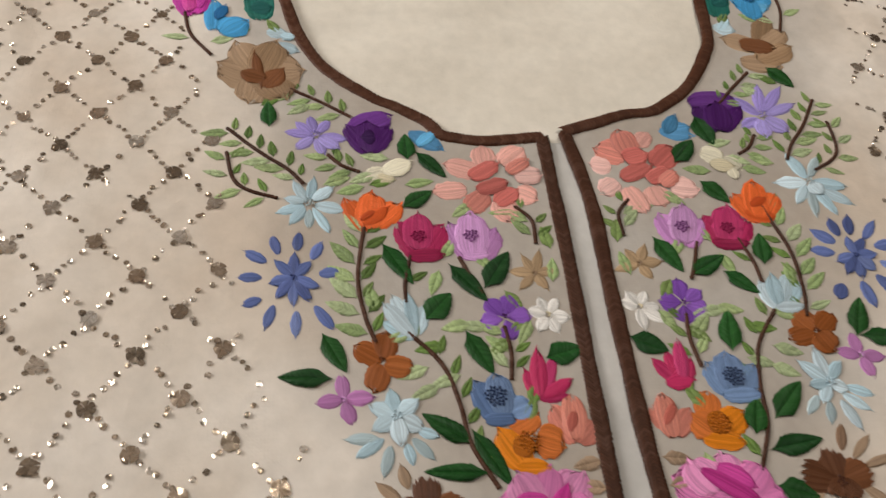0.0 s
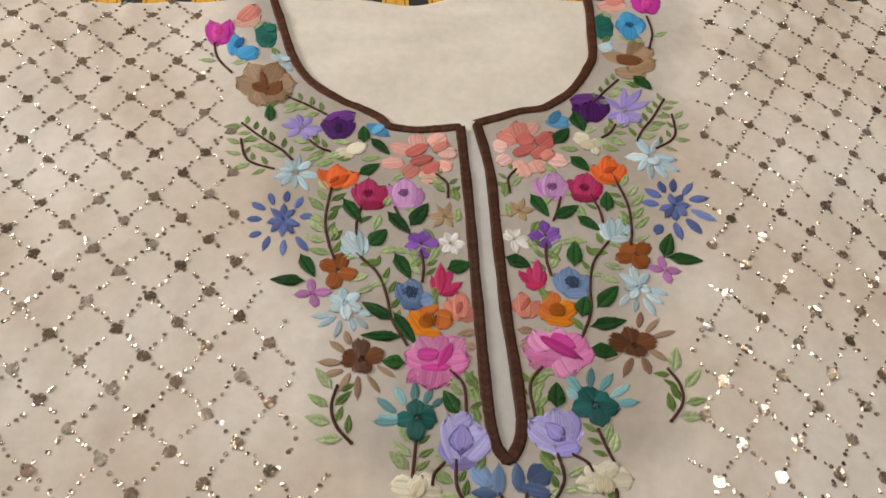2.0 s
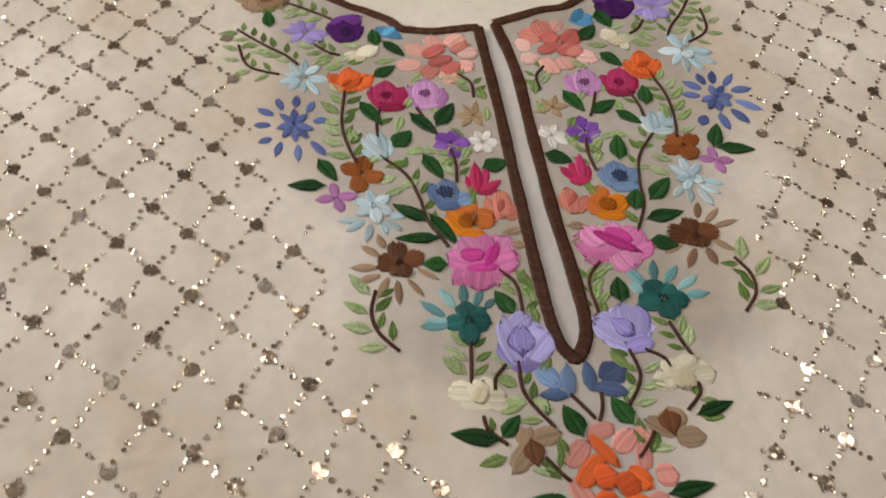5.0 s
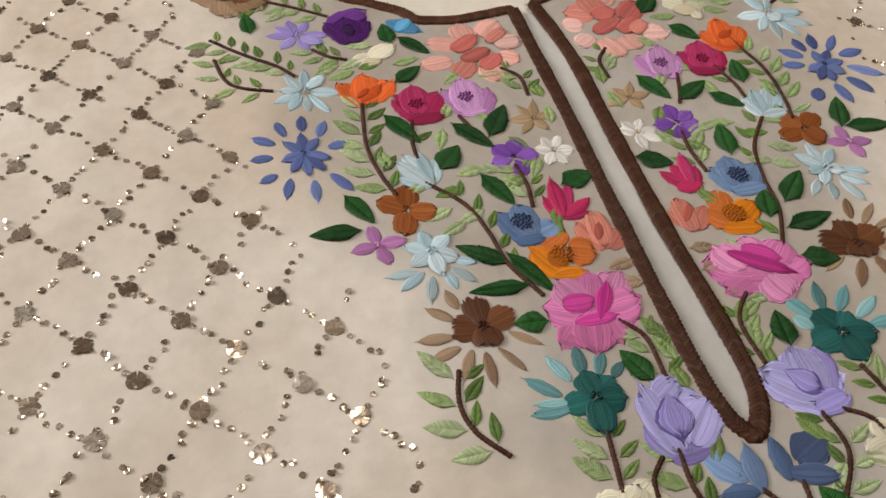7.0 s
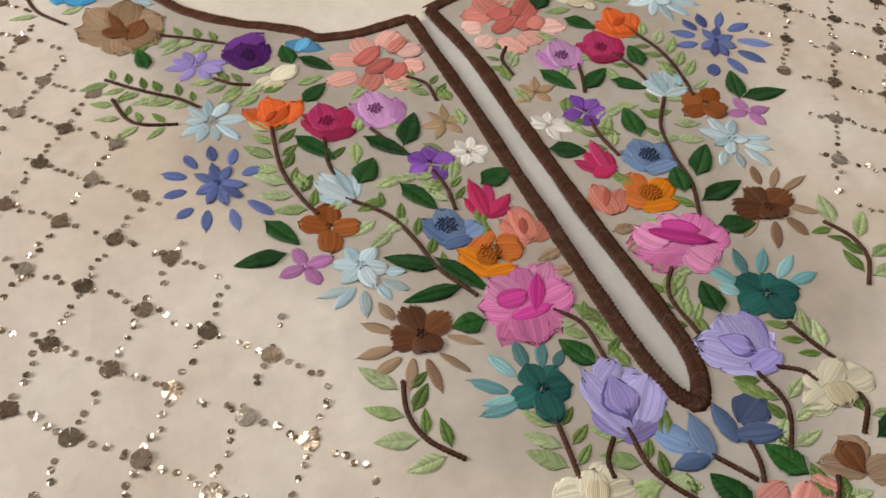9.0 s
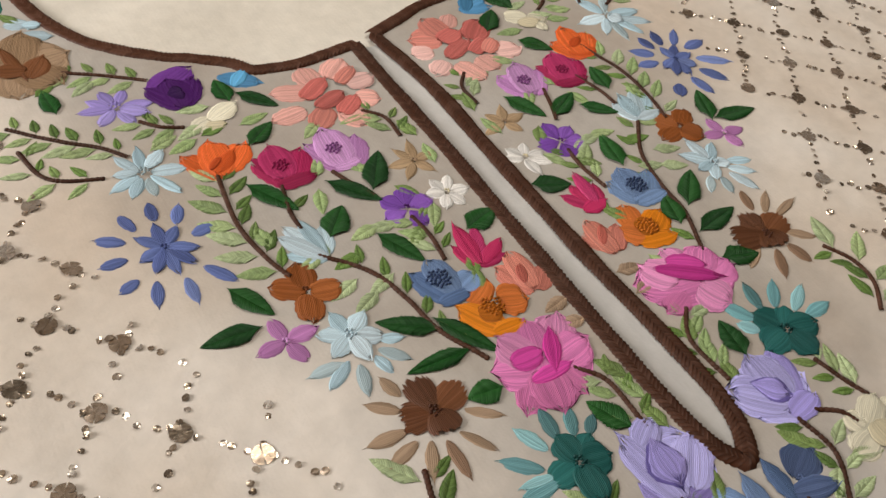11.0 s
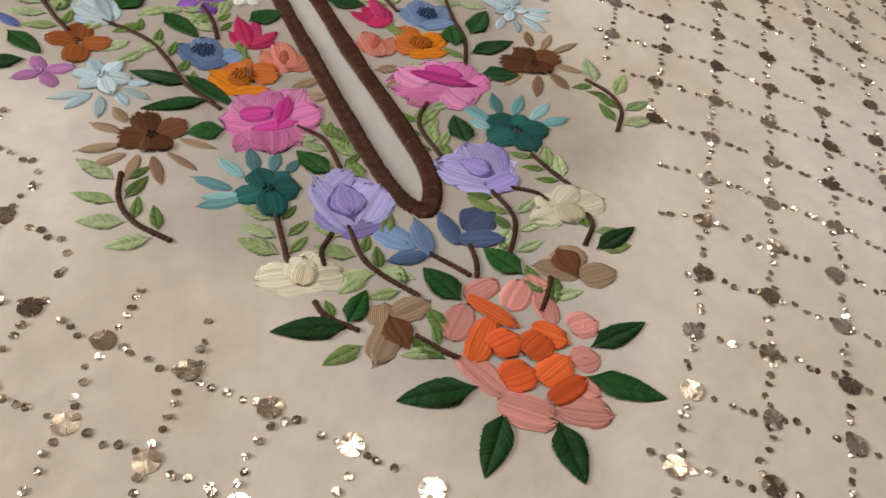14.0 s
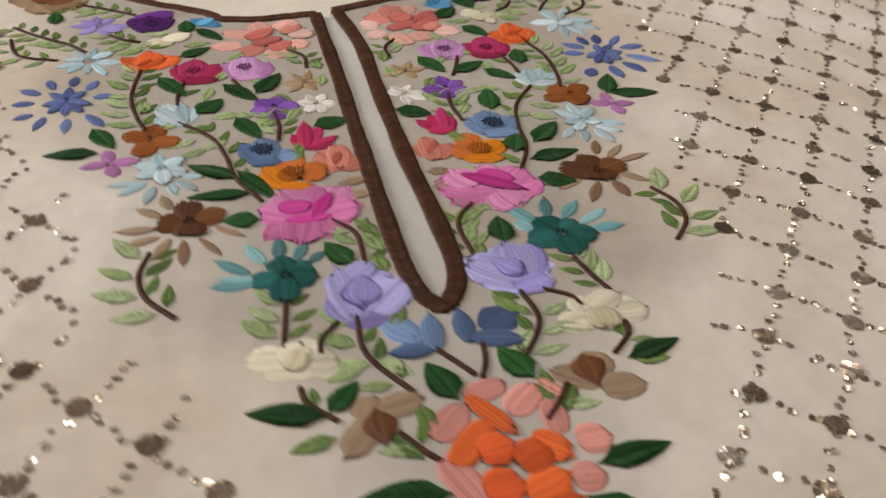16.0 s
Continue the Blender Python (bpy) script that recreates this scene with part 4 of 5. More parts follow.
    bloom("tan bud with a brown heart", -27.3, -45.4, None, [
        (3.5, 5.6, -136, 18.6, 8.7, "round", TANPALE, 0), (-2.6, 2.2, 66, 8.0, 9.6, "round", TAN, 0), (1.0, 4.7, 8, 11.5, 7.9, "round", TANPALE, 0),
        (0.4, -7.3, 92, 12.0, 7.2, "drop", UMBERPALE, 2)])
    bloom("magenta satin-stitch rose beside the neck", 145.7, 334.0, (3, HOT), [
        (-3.5, -11.4, 89, 21.6, 14.9, "round", MAGENTA, 0), (-1.6, -11.3, 65, 24.4, 12.6, "round", MAGENTA, 1), (-2.4, -6.9, 71, 15.9, 6.7, "round", HOT, 2)])
    bloom("salmon pink stitched bloom beside the neck", 119.7, 334.7, None, [
        (-11.3, -4.4, 14, 22.7, 13.8, "round", BLUSH, 0), (-2.1, -0.7, 42, 18.1, 10.3, "round", SALMON, 1)])
    bloom("dark teal stitched rosebud", 109.2, 308.4, None, [
        (-2.9, -13.8, 80, 28.5, 13.3, "round", FERN, 0), (-3.7, -3.3, 29, 11.7, 7.2, "oval", TEAL, 1)])
    bloom("sky blue stitched bloom with folded petals", 127.7, 310.1, (3, DEEPSKY), [
        (0.5, -1.1, 176, 10.5, 16.5, "round", SKY, 0), (-0.2, -1.1, 83, 15.5, 12.3, "round", SKY, 1), (0.5, -1.1, 29, 12.0, 14.5, "round", SKY, 0),
        (0.0, 0.0, -100, 16.3, 11.2, "round", SKY, 1), (1.0, -2.1, -36, 8.8, 13.5, "round", SKYLIGHT, 0)])
    bloom("small pale blue stitched bloom", 106.3, 287.3, None, [
        (-5.5, 1.9, -19, 11.6, 8.1, "oval", PALEBLUE, 0), (-3.6, -3.2, 52, 13.3, 4.8, "oval", ICE, 0)])
    bloom("large tan flower with a brown heart", 120.1, 273.5, None, [
        (2.0, -0.9, 158, 20.2, 12.7, "round", TAN, 0), (1.7, 1.0, 65, 24.1, 11.2, "round", KHAKI, 0), (3.2, 1.1, 35, 18.4, 11.3, "round", TAN, 0),
        (-3.9, -10.9, 26, 23.7, 13.5, "round", KHAKI, 1), (-13.3, -11.1, -9, 21.0, 12.1, "round", TAN, 0), (-9.8, 1.8, -11, 18.5, 10.4, "round", HEARTBROWN, 2)])
    bloom("lavender daisy with narrow petals", 105.0, 225.2, (2, LAVENDER), [
        (-0.7, -0.0, 126, 15.4, 5.3, "oval", LAVENDER, 0), (0.4, 1.8, 75, 19.0, 5.1, "oval", LAVENDER, 0), (1.8, 1.8, 50, 22.8, 4.8, "oval", LAVENDER, 0),
        (2.1, 0.0, 23, 19.2, 5.2, "oval", LILAC, 0), (1.0, -1.8, -44, 12.5, 8.2, "oval", LILAC, 1), (-1.3, -2.7, -96, 11.4, 6.8, "oval", LILAC, 1),
        (-1.8, -1.8, -152, 11.4, 5.3, "oval", LAVENDER, 0)])
    bloom("deep purple pansy", 83.4, 228.1, None, [
        (-12.2, 5.7, -1, 25.2, 14.5, "round", VIOLETDEEP, 0), (-2.3, -13.6, 114, 17.3, 9.6, "round", PURPLE, 1), (-2.3, -13.6, 79, 18.9, 13.3, "round", PURPLE, 2),
        (-1.6, -13.2, 48, 20.9, 8.8, "round", PURPLE, 1)])
    bloom("small sky blue bud below the neck", 61.0, 217.8, None, [
        (-8.9, -1.8, -12, 16.3, 7.9, "oval", CORNFLOWER, 0), (-6.0, -4.3, 57, 14.6, 5.9, "oval", SKYDUST, 1), (-1.5, -0.9, 12, 8.5, 5.8, "oval", CORNFLOWER, 0)])
    bloom("small cream blossom", 76.2, 196.8, None, [
        (-7.9, 6.6, -26, 11.4, 10.4, "round", CREAM, 0), (1.0, 1.7, -45, 9.3, 10.1, "round", CREAM, 0), (-6.2, -1.7, -8, 11.5, 6.7, "oval", SAND, 1),
        (3.3, -3.3, -86, 7.3, 4.8, "oval", CREAM, 1)])
    bloom("salmon pink peony of many rounded petals", 38.7, 192.7, None, [
        (-5.3, 7.3, 156, 13.9, 14.3, "round", SALMON, 0), (-3.0, 8.2, 99, 14.4, 12.3, "round", SALMON, 1), (1.0, 13.2, 51, 10.9, 8.0, "round", BLUSH, 0),
        (-13.3, 2.4, 170, 9.4, 10.7, "round", BLUSHPALE, 0), (-12.3, -6.4, -145, 10.9, 9.6, "round", BLUSHPALE, 0), (-9.6, -9.6, -72, 15.5, 9.5, "round", BLUSH, 0),
        (1.7, -9.6, -76, 11.3, 11.5, "round", BLUSH, 0), (9.3, -9.6, -7, 13.2, 11.3, "round", BLUSHPALE, 0), (5.5, 0.8, 44, 17.7, 12.1, "round", CORALSOFT, 0),
        (-11.2, -5.6, 28, 17.4, 7.9, "round", CORALSOFT, 1), (-7.5, 5.7, 16, 11.9, 10.1, "round", CORALSOFT, 2), (0.2, -7.2, 27, 14.0, 7.9, "round", CORALSOFT, 1),
        (5.5, -9.6, 38, 11.6, 7.4, "round", SALMON, 2)])
    bloom("pale ice blue daisy", 113.9, 184.5, (2, ICEGREY), [
        (-1.0, 0.0, 180, 15.1, 6.1, "oval", BUDBLUE, 0), (-0.6, 1.6, 106, 15.5, 5.4, "oval", ICE, 0), (0.9, 2.4, 56, 15.0, 3.8, "oval", ICEGREY, 0),
        (1.0, -0.0, -12, 15.4, 5.9, "oval", ICE, 1), (0.6, -1.6, -37, 18.6, 5.6, "oval", PALEBLUE, 0), (-0.1, -1.6, -70, 17.8, 4.6, "oval", ICE, 0),
        (-0.9, -2.4, -100, 17.6, 3.9, "oval", ICEGREY, 0), (-2.0, -1.6, -128, 14.0, 4.0, "oval", PALEBLUE, 0), (-0.5, -0.8, -60, 7.4, 7.3, "oval", BUDBLUE, 2)])
    bloom("bright orange tulip-shaped bloom", 84.5, 173.8, None, [
        (-1.1, -11.2, 114, 17.0, 10.4, "round", ORANGE, 0), (-1.3, -10.4, 79, 21.5, 11.3, "round", ORANGE, 1), (-0.3, -10.4, 53, 18.3, 9.2, "round", ORANGE, 0),
        (-6.9, -5.8, -13, 13.7, 7.2, "oval", ORANGEDEEP, 1), (-3.1, -2.7, 30, 9.3, 4.1, "oval", EMBER, 2)])
    bloom("crimson poppy with raised stitching", 67.1, 159.8, (3, WINE), [
        (-1.9, -9.6, 112, 17.0, 10.5, "round", CRIMSON, 0), (-1.6, -8.2, 76, 20.2, 13.3, "round", ROSERED, 1), (-1.2, -9.6, 51, 18.2, 10.2, "round", CRIMSON, 0),
        (-8.8, -7.3, -3, 15.9, 6.7, "round", CRIMSONDEEP, 1)])
    bloom("orchid pink poppy with stitched centre", 47.5, 160.7, (3, MAUVEDARK), [
        (-1.7, -10.3, 109, 18.1, 10.8, "round", ORCHID, 0), (-1.5, -8.9, 77, 20.8, 12.1, "round", ORCHIDPALE, 1), (-1.1, -10.3, 53, 17.5, 9.0, "round", ORCHID, 0)])
    bloom("khaki star flower", 25.2, 143.5, (1, TAN), [
        (0.0, 0.0, -164, 11.9, 4.0, "point", STRAW, 0), (0.0, 0.0, 123, 8.6, 4.1, "point", STRAW, 0), (0.0, 0.0, 64, 10.4, 3.8, "point", STRAW, 0),
        (0.0, 0.0, 3, 9.9, 4.6, "point", STRAW, 0), (-0.1, -0.7, -64, 7.9, 4.0, "point", STRAW, 0)])
    bloom("white five-petalled blossom", 20.3, 123.5, (1, SAND), [
        (-0.6, 0.0, 157, 7.1, 4.5, "oval", WHITE, 0), (-0.5, 0.7, 118, 7.0, 4.2, "oval", WHITE, 0), (0.1, 0.7, 58, 7.1, 3.7, "oval", WHITE, 0),
        (0.5, -0.3, -4, 7.5, 4.4, "oval", WHITE, 0), (0.2, -0.7, -38, 10.1, 4.4, "oval", WHITE, 0), (-0.7, -0.7, -88, 9.6, 4.1, "oval", WHITE, 0)])
    bloom("violet five-petalled flower", 37.9, 124.5, (1, PURPLE), [
        (0.0, 0.0, 171, 9.5, 7.6, "drop", VIOLET, 0), (0.1, 0.3, 90, 10.7, 6.6, "drop", VIOLET, 0), (0.6, -0.0, 34, 9.6, 5.5, "drop", VIOLETPALE, 0),
        (0.5, -0.7, -28, 9.7, 7.7, "drop", VIOLETPALE, 0), (-0.1, -0.7, -95, 8.4, 7.5, "drop", VIOLET, 0)])
    bloom("periwinkle blue starburst with loose outer petals", 118.7, 144.3, (1, NAVY), [
        (-5.9, 6.4, 141, 11.5, 5.2, "oval", PERI, 0), (-3.2, 9.7, 97, 10.0, 4.5, "oval", PERIDEEP, 0), (2.1, 10.4, 75, 11.1, 4.1, "oval", PERIDEEP, 0),
        (7.3, 8.1, 47, 13.4, 3.6, "oval", PERI, 0), (10.1, 4.3, 6, 12.6, 4.7, "oval", PERI, 0), (9.3, -3.1, -34, 15.9, 5.2, "oval", PERIPALE, 0),
        (5.0, -9.5, -60, 13.3, 5.2, "oval", PERI, 0), (-2.6, -12.3, -86, 12.7, 4.6, "oval", PERI, 0), (-11.0, -13.5, -125, 8.4, 5.1, "oval", PERIDEEP, 0)], [
        (-8.4, 1.6, 171, 10.4, 4.6, "oval", PERI, 0), (0.0, 0.0, -164, 9.9, 4.4, "oval", PERI, 1), (0.0, 0.0, -129, 11.9, 4.1, "oval", PERIDEEP, 1),
        (0.0, 0.0, -99, 11.7, 4.7, "oval", PERI, 1), (0.0, 0.0, -50, 9.6, 5.5, "oval", PERIPALE, 1), (0.0, 0.0, 4, 9.7, 4.7, "oval", PERI, 1),
        (0.0, 0.0, 50, 11.6, 3.8, "oval", PERIDEEP, 1), (0.0, 0.0, 90, 9.7, 4.3, "oval", PERI, 1)])
    bloom("pale blue tulip-shaped bud", 80.1, 127.8, None, [
        (-4.8, -8.1, 102, 14.2, 6.5, "oval", BUDBLUE, 0), (-3.9, -6.8, 82, 15.4, 6.0, "oval", ICE, 1), (-2.7, -6.8, 62, 17.2, 6.3, "oval", PALEBLUE, 0),
        (-2.7, -6.8, 42, 16.3, 6.4, "oval", ICE, 0), (-5.8, -7.4, 2, 12.7, 4.7, "oval", BUDBLUE, 1)])
    bloom("rust brown four-petalled flower", 87.5, 109.9, (1, RUSTDARK), [
        (0.0, 0.0, 125, 10.9, 10.5, "round", RUSTPALE, 0), (0.6, -0.0, 39, 11.4, 8.5, "round", RUST, 0), (-0.2, -0.7, -63, 9.7, 10.8, "round", RUST, 1),
        (-0.7, -0.6, -168, 11.1, 8.8, "round", RUST, 0)])
    bloom("mauve pink small flower", 101.6, 98.7, (1, ORCHIDPALE), [
        (0.0, 0.0, 169, 9.4, 4.7, "oval", MAUVE, 0), (0.1, 0.3, 92, 9.2, 4.6, "oval", MAUVE, 0), (0.2, -0.3, -6, 9.3, 4.9, "oval", MAUVE, 0),
        (0.1, -0.7, -82, 8.8, 5.0, "oval", MAUVE, 0)])
    bloom("pale ice blue flower with drooping loose petals", 84.3, 88.1, (2, PALEBLUE), [
        (5.6, -2.1, -19, 10.7, 3.9, "oval", ICE, 0), (3.2, -4.5, -42, 11.3, 4.0, "oval", PALEBLUE, 0), (1.5, -6.9, -73, 12.8, 4.0, "oval", BUDBLUE, 0),
        (-2.6, -7.3, -107, 9.4, 3.3, "oval", ICEGREY, 0), (-6.0, -4.8, -133, 9.8, 3.2, "oval", ICEGREY, 0), (0.0, 0.0, 135, 12.9, 4.7, "oval", PALEBLUE, 1),
        (0.1, 0.6, 95, 13.5, 4.6, "oval", BUDBLUE, 1), (0.1, 0.6, 47, 11.0, 4.0, "oval", ICE, 1), (0.0, 0.0, -173, 8.0, 4.2, "oval", ICE, 1),
        (-0.1, -0.6, -127, 9.0, 4.0, "oval", PALEBLUE, 1), (0.1, -0.6, -23, 6.8, 4.6, "oval", BUDBLUE, 1)])
    bloom("steel blue poppy with dark stitched centre", 47.9, 92.3, (4, NAVYDEEP), [
        (-2.5, -7.6, 114, 14.8, 9.8, "round", CORNGREY, 0), (-1.7, -6.1, 84, 15.7, 11.3, "round", STEELPALE, 1), (-0.2, -7.4, 50, 15.0, 9.1, "round", CORNGREY, 0),
        (-6.3, -7.2, 1, 14.6, 6.7, "round", CORNGREY, 1)])
    bloom("crimson tulip with pointed petals", 27.3, 96.7, None, [
        (1.1, -7.5, 129, 14.9, 5.0, "oval", CRIMSON, 0), (0.5, -7.5, 101, 14.8, 5.0, "oval", CRIMSONRED, 0), (1.2, -6.9, 83, 18.4, 4.7, "oval", ROSERED, 1),
        (1.6, -7.5, 65, 12.2, 4.3, "oval", CRIMSONRED, 0), (-5.9, -6.0, 4, 11.3, 5.5, "oval", CRIMSONRED, 1)])
    bloom("salmon red folded bloom", 20.0, 78.0, None, [
        (1.1, -7.1, 121, 13.4, 8.2, "round", CORALDUST, 0), (-1.2, -8.2, 89, 16.6, 8.2, "round", SALMONRED, 1), (-0.0, -7.6, 53, 12.3, 6.8, "round", CORALDUST, 0),
        (-3.2, -3.4, 56, 9.8, 3.2, "oval", CORAL, 2)])
    bloom("orange poppy with amber centre", 36.7, 74.5, (4, AMBERDEEP), [
        (-3.9, 1.3, 70, 11.4, 10.1, "round", TANGERINE, 0), (-2.5, -3.4, 134, 9.4, 11.5, "round", TANGERINE, 1), (-1.4, -3.5, 32, 13.8, 10.8, "round", AMBER, 0),
        (-8.1, -4.4, -11, 15.5, 7.7, "round", AMBER, 1), (-4.6, 0.2, -2, 8.7, 8.3, "round", AMBERDEEP, 2)])
    bloom("large pink rose with deeper pink heart", 33.4, 50.3, None, [
        (-17.8, 1.6, -8, 34.5, 22.6, "round", ROSE, 0), (-2.1, -2.4, 152, 17.6, 15.0, "round", ROSE, 0), (-4.6, -0.2, 120, 13.3, 13.2, "round", ROSEPALE, 1),
        (0.2, 1.0, 91, 12.1, 13.4, "round", ROSEPALE, 0), (5.0, -0.5, 42, 12.2, 12.3, "round", ROSE, 1), (4.9, -4.0, 14, 12.9, 13.8, "round", ROSE, 0),
        (0.3, -4.5, -68, 11.2, 15.1, "round", ROSEPALE, 1), (-5.1, -3.7, -162, 11.8, 10.3, "round", ROSEDUST, 0), (-3.0, 8.9, -34, 14.7, 6.5, "oval", HOT, 2),
        (-9.4, 8.4, -36, 23.6, 5.7, "oval", HOTDEEP, 3)])
    bloom("dark brown flower with loose beige petals", 73.6, 50.9, (2, UMBERDARK), [
        (4.8, 10.6, 71, 10.8, 3.4, "oval", BEIGEDARK, 0), (7.6, 7.6, 41, 12.9, 2.9, "oval", BEIGE, 0), (10.4, 4.7, 14, 14.3, 3.0, "oval", BEIGE, 0),
        (7.1, -1.6, -42, 12.0, 3.7, "oval", BEIGE, 0), (3.1, -6.4, -79, 10.6, 4.1, "oval", BEIGEDARK, 0), (-2.0, -6.2, -124, 13.7, 3.5, "oval", BEIGEDARK, 0),
        (-6.2, -1.9, -151, 13.4, 3.3, "oval", BEIGE, 0), (-0.6, 0.0, 92, 11.5, 9.1, "fan", UMBER, 1), (-1.1, 0.0, 162, 13.0, 9.6, "fan", UMBER, 1),
        (0.7, 0.7, 16, 11.7, 9.2, "fan", UMBERPALE, 1), (0.3, 1.4, -95, 7.7, 10.5, "fan", UMBER, 2)])
    bloom("dark teal flower with aqua outer petals", 46.4, 18.7, (2, TEALDARK), [
        (-5.7, 7.4, 120, 11.7, 4.8, "oval", AQUA, 0), (-0.9, 9.2, 76, 11.6, 3.8, "oval", AQUADARK, 0), (3.8, 7.7, 46, 12.5, 3.8, "oval", AQUA, 0),
        (8.4, 3.6, 29, 13.9, 3.7, "oval", AQUAPALE, 0), (10.5, 0.2, 1, 12.2, 4.2, "oval", AQUA, 0), (-8.1, 3.5, 126, 7.5, 3.9, "oval", AQUAPALE, 0),
        (0.1, 0.6, 117, 10.5, 11.3, "round", TEAL, 0), (-0.7, -0.6, -172, 11.3, 9.9, "round", TEALPALE, 1), (0.3, -1.3, -83, 10.3, 10.2, "round", TEAL, 1),
        (1.1, -0.0, -16, 10.8, 9.3, "round", TEAL, 1), (0.7, 0.6, 45, 8.9, 7.0, "round", TEALPALE, 0)])
    bloom("lilac rose with a heart-shaped fold", 24.1, 4.8, None, [
        (-12.3, 0.8, -2, 24.3, 20.3, "round", LILACPALE, 0), (2.2, -10.1, 65, 23.4, 9.8, "round", LILACMID, 0), (1.3, -5.9, 135, 18.1, 14.2, "round", LILACPALE, 1),
        (2.1, -4.7, 85, 17.5, 14.4, "round", LILACPALE, 1), (-1.8, -9.1, 10, 12.7, 8.7, "round", LILACMID, 1), (-9.6, -1.8, -37, 14.0, 7.4, "round", LILACPALE, 0),
        (-5.5, 6.7, -50, 14.3, 8.0, "drop", LILACDEEP, 2), (-4.7, 5.5, -47, 11.5, 6.2, "drop", LILACMID, 3)])
    bloom("slate blue bud of three petals", 9.8, -18.4, None, [
        (-2.7, 0.4, 22, 13.7, 9.8, "oval", SLATE, 0), (-7.1, -5.1, 88, 14.4, 5.1, "oval", STEEL, 1), (-7.2, -2.2, -17, 15.7, 5.8, "oval", SLATE, 1)])
    bloom("cream white blossom", 43.2, -19.1, None, [
        (-10.0, 0.5, -3, 22.2, 12.2, "round", CREAM, 0), (-3.2, -1.6, -168, 11.0, 9.3, "round", CREAM, 0), (-4.3, 0.8, 97, 6.5, 8.1, "round", CREAM, 0),
        (-2.6, 1.3, 26, 12.3, 8.5, "round", CREAM, 1), (4.3, -0.8, 1, 9.9, 10.9, "round", CREAM, 0), (-0.0, 1.2, -95, 8.6, 9.3, "round", SAND, 2)])
    bloom("tan bud with a brown heart", 31.8, -41.0, None, [
        (0.6, -4.4, 147, 13.8, 7.9, "round", TANPALE, 0), (0.6, -2.2, 94, 9.4, 11.4, "round", TAN, 0), (-1.2, -5.9, -3, 12.3, 9.1, "round", TANPALE, 0),
        (-1.5, -5.3, 89, 10.9, 8.1, "drop", UMBERPALE, 2)])
    bloom("large coral and orange rose at the foot of the slit", 1.5, -62.9, None, [
        (-6.5, 21.1, 12, 12.5, 7.3, "round", BLUSHROSE, 0), (3.1, 13.2, 38, 12.9, 8.2, "round", BLUSHROSE, 0), (14.0, 22.7, -52, 9.2, 4.1, "round", BLUSHROSE, 0),
        (13.2, 4.3, 82, 12.0, 6.8, "round", BLUSHROSE, 0), (-17.3, 9.6, 42, 14.1, 8.6, "round", BLUSHROSE, 0), (-16.9, 5.0, -68, 18.0, 7.8, "round", BLUSHROSE, 0),
        (-14.4, -11.5, -42, 16.0, 9.8, "round", BLUSHROSE, 1), (-0.6, -18.5, -30, 14.6, 9.8, "round", BLUSHROSE, 0), (6.9, -12.7, -55, 9.2, 6.5, "round", BLUSHROSE, 0)], [
        (-5.9, 21.6, -59, 16.5, 5.0, "round", ORANGE, 2), (-15.1, 0.8, 42, 17.9, 7.5, "round", ORANGE, 1), (-8.4, 3.0, 6, 9.5, 9.5, "round", ORANGERED, 2),
        (-0.3, -2.0, 21, 9.8, 9.1, "round", ORANGERED, 2), (5.7, 5.8, -46, 11.2, 7.9, "round", ORANGE, 1), (-10.3, -6.9, -0, 9.9, 9.8, "round", ORANGERED, 1),
        (-1.2, -10.8, 17, 12.5, 8.9, "round", ORANGE, 1), (-1.8, -17.0, 11, 13.3, 6.1, "round", ORANGERED, 2)])
    bloom("small pink stitched bud beside the coral rose", 22.2, -61.5, None, [
        (-4.5, 0.3, -3, 9.1, 9.2, "round", BLUSHROSE, 0)])
    bloom("small pink stitched bud beside the coral rose", 16.5, -71.5, None, [
        (-4.2, 0.2, -3, 8.5, 8.4, "round", BLUSHROSE, 0)])


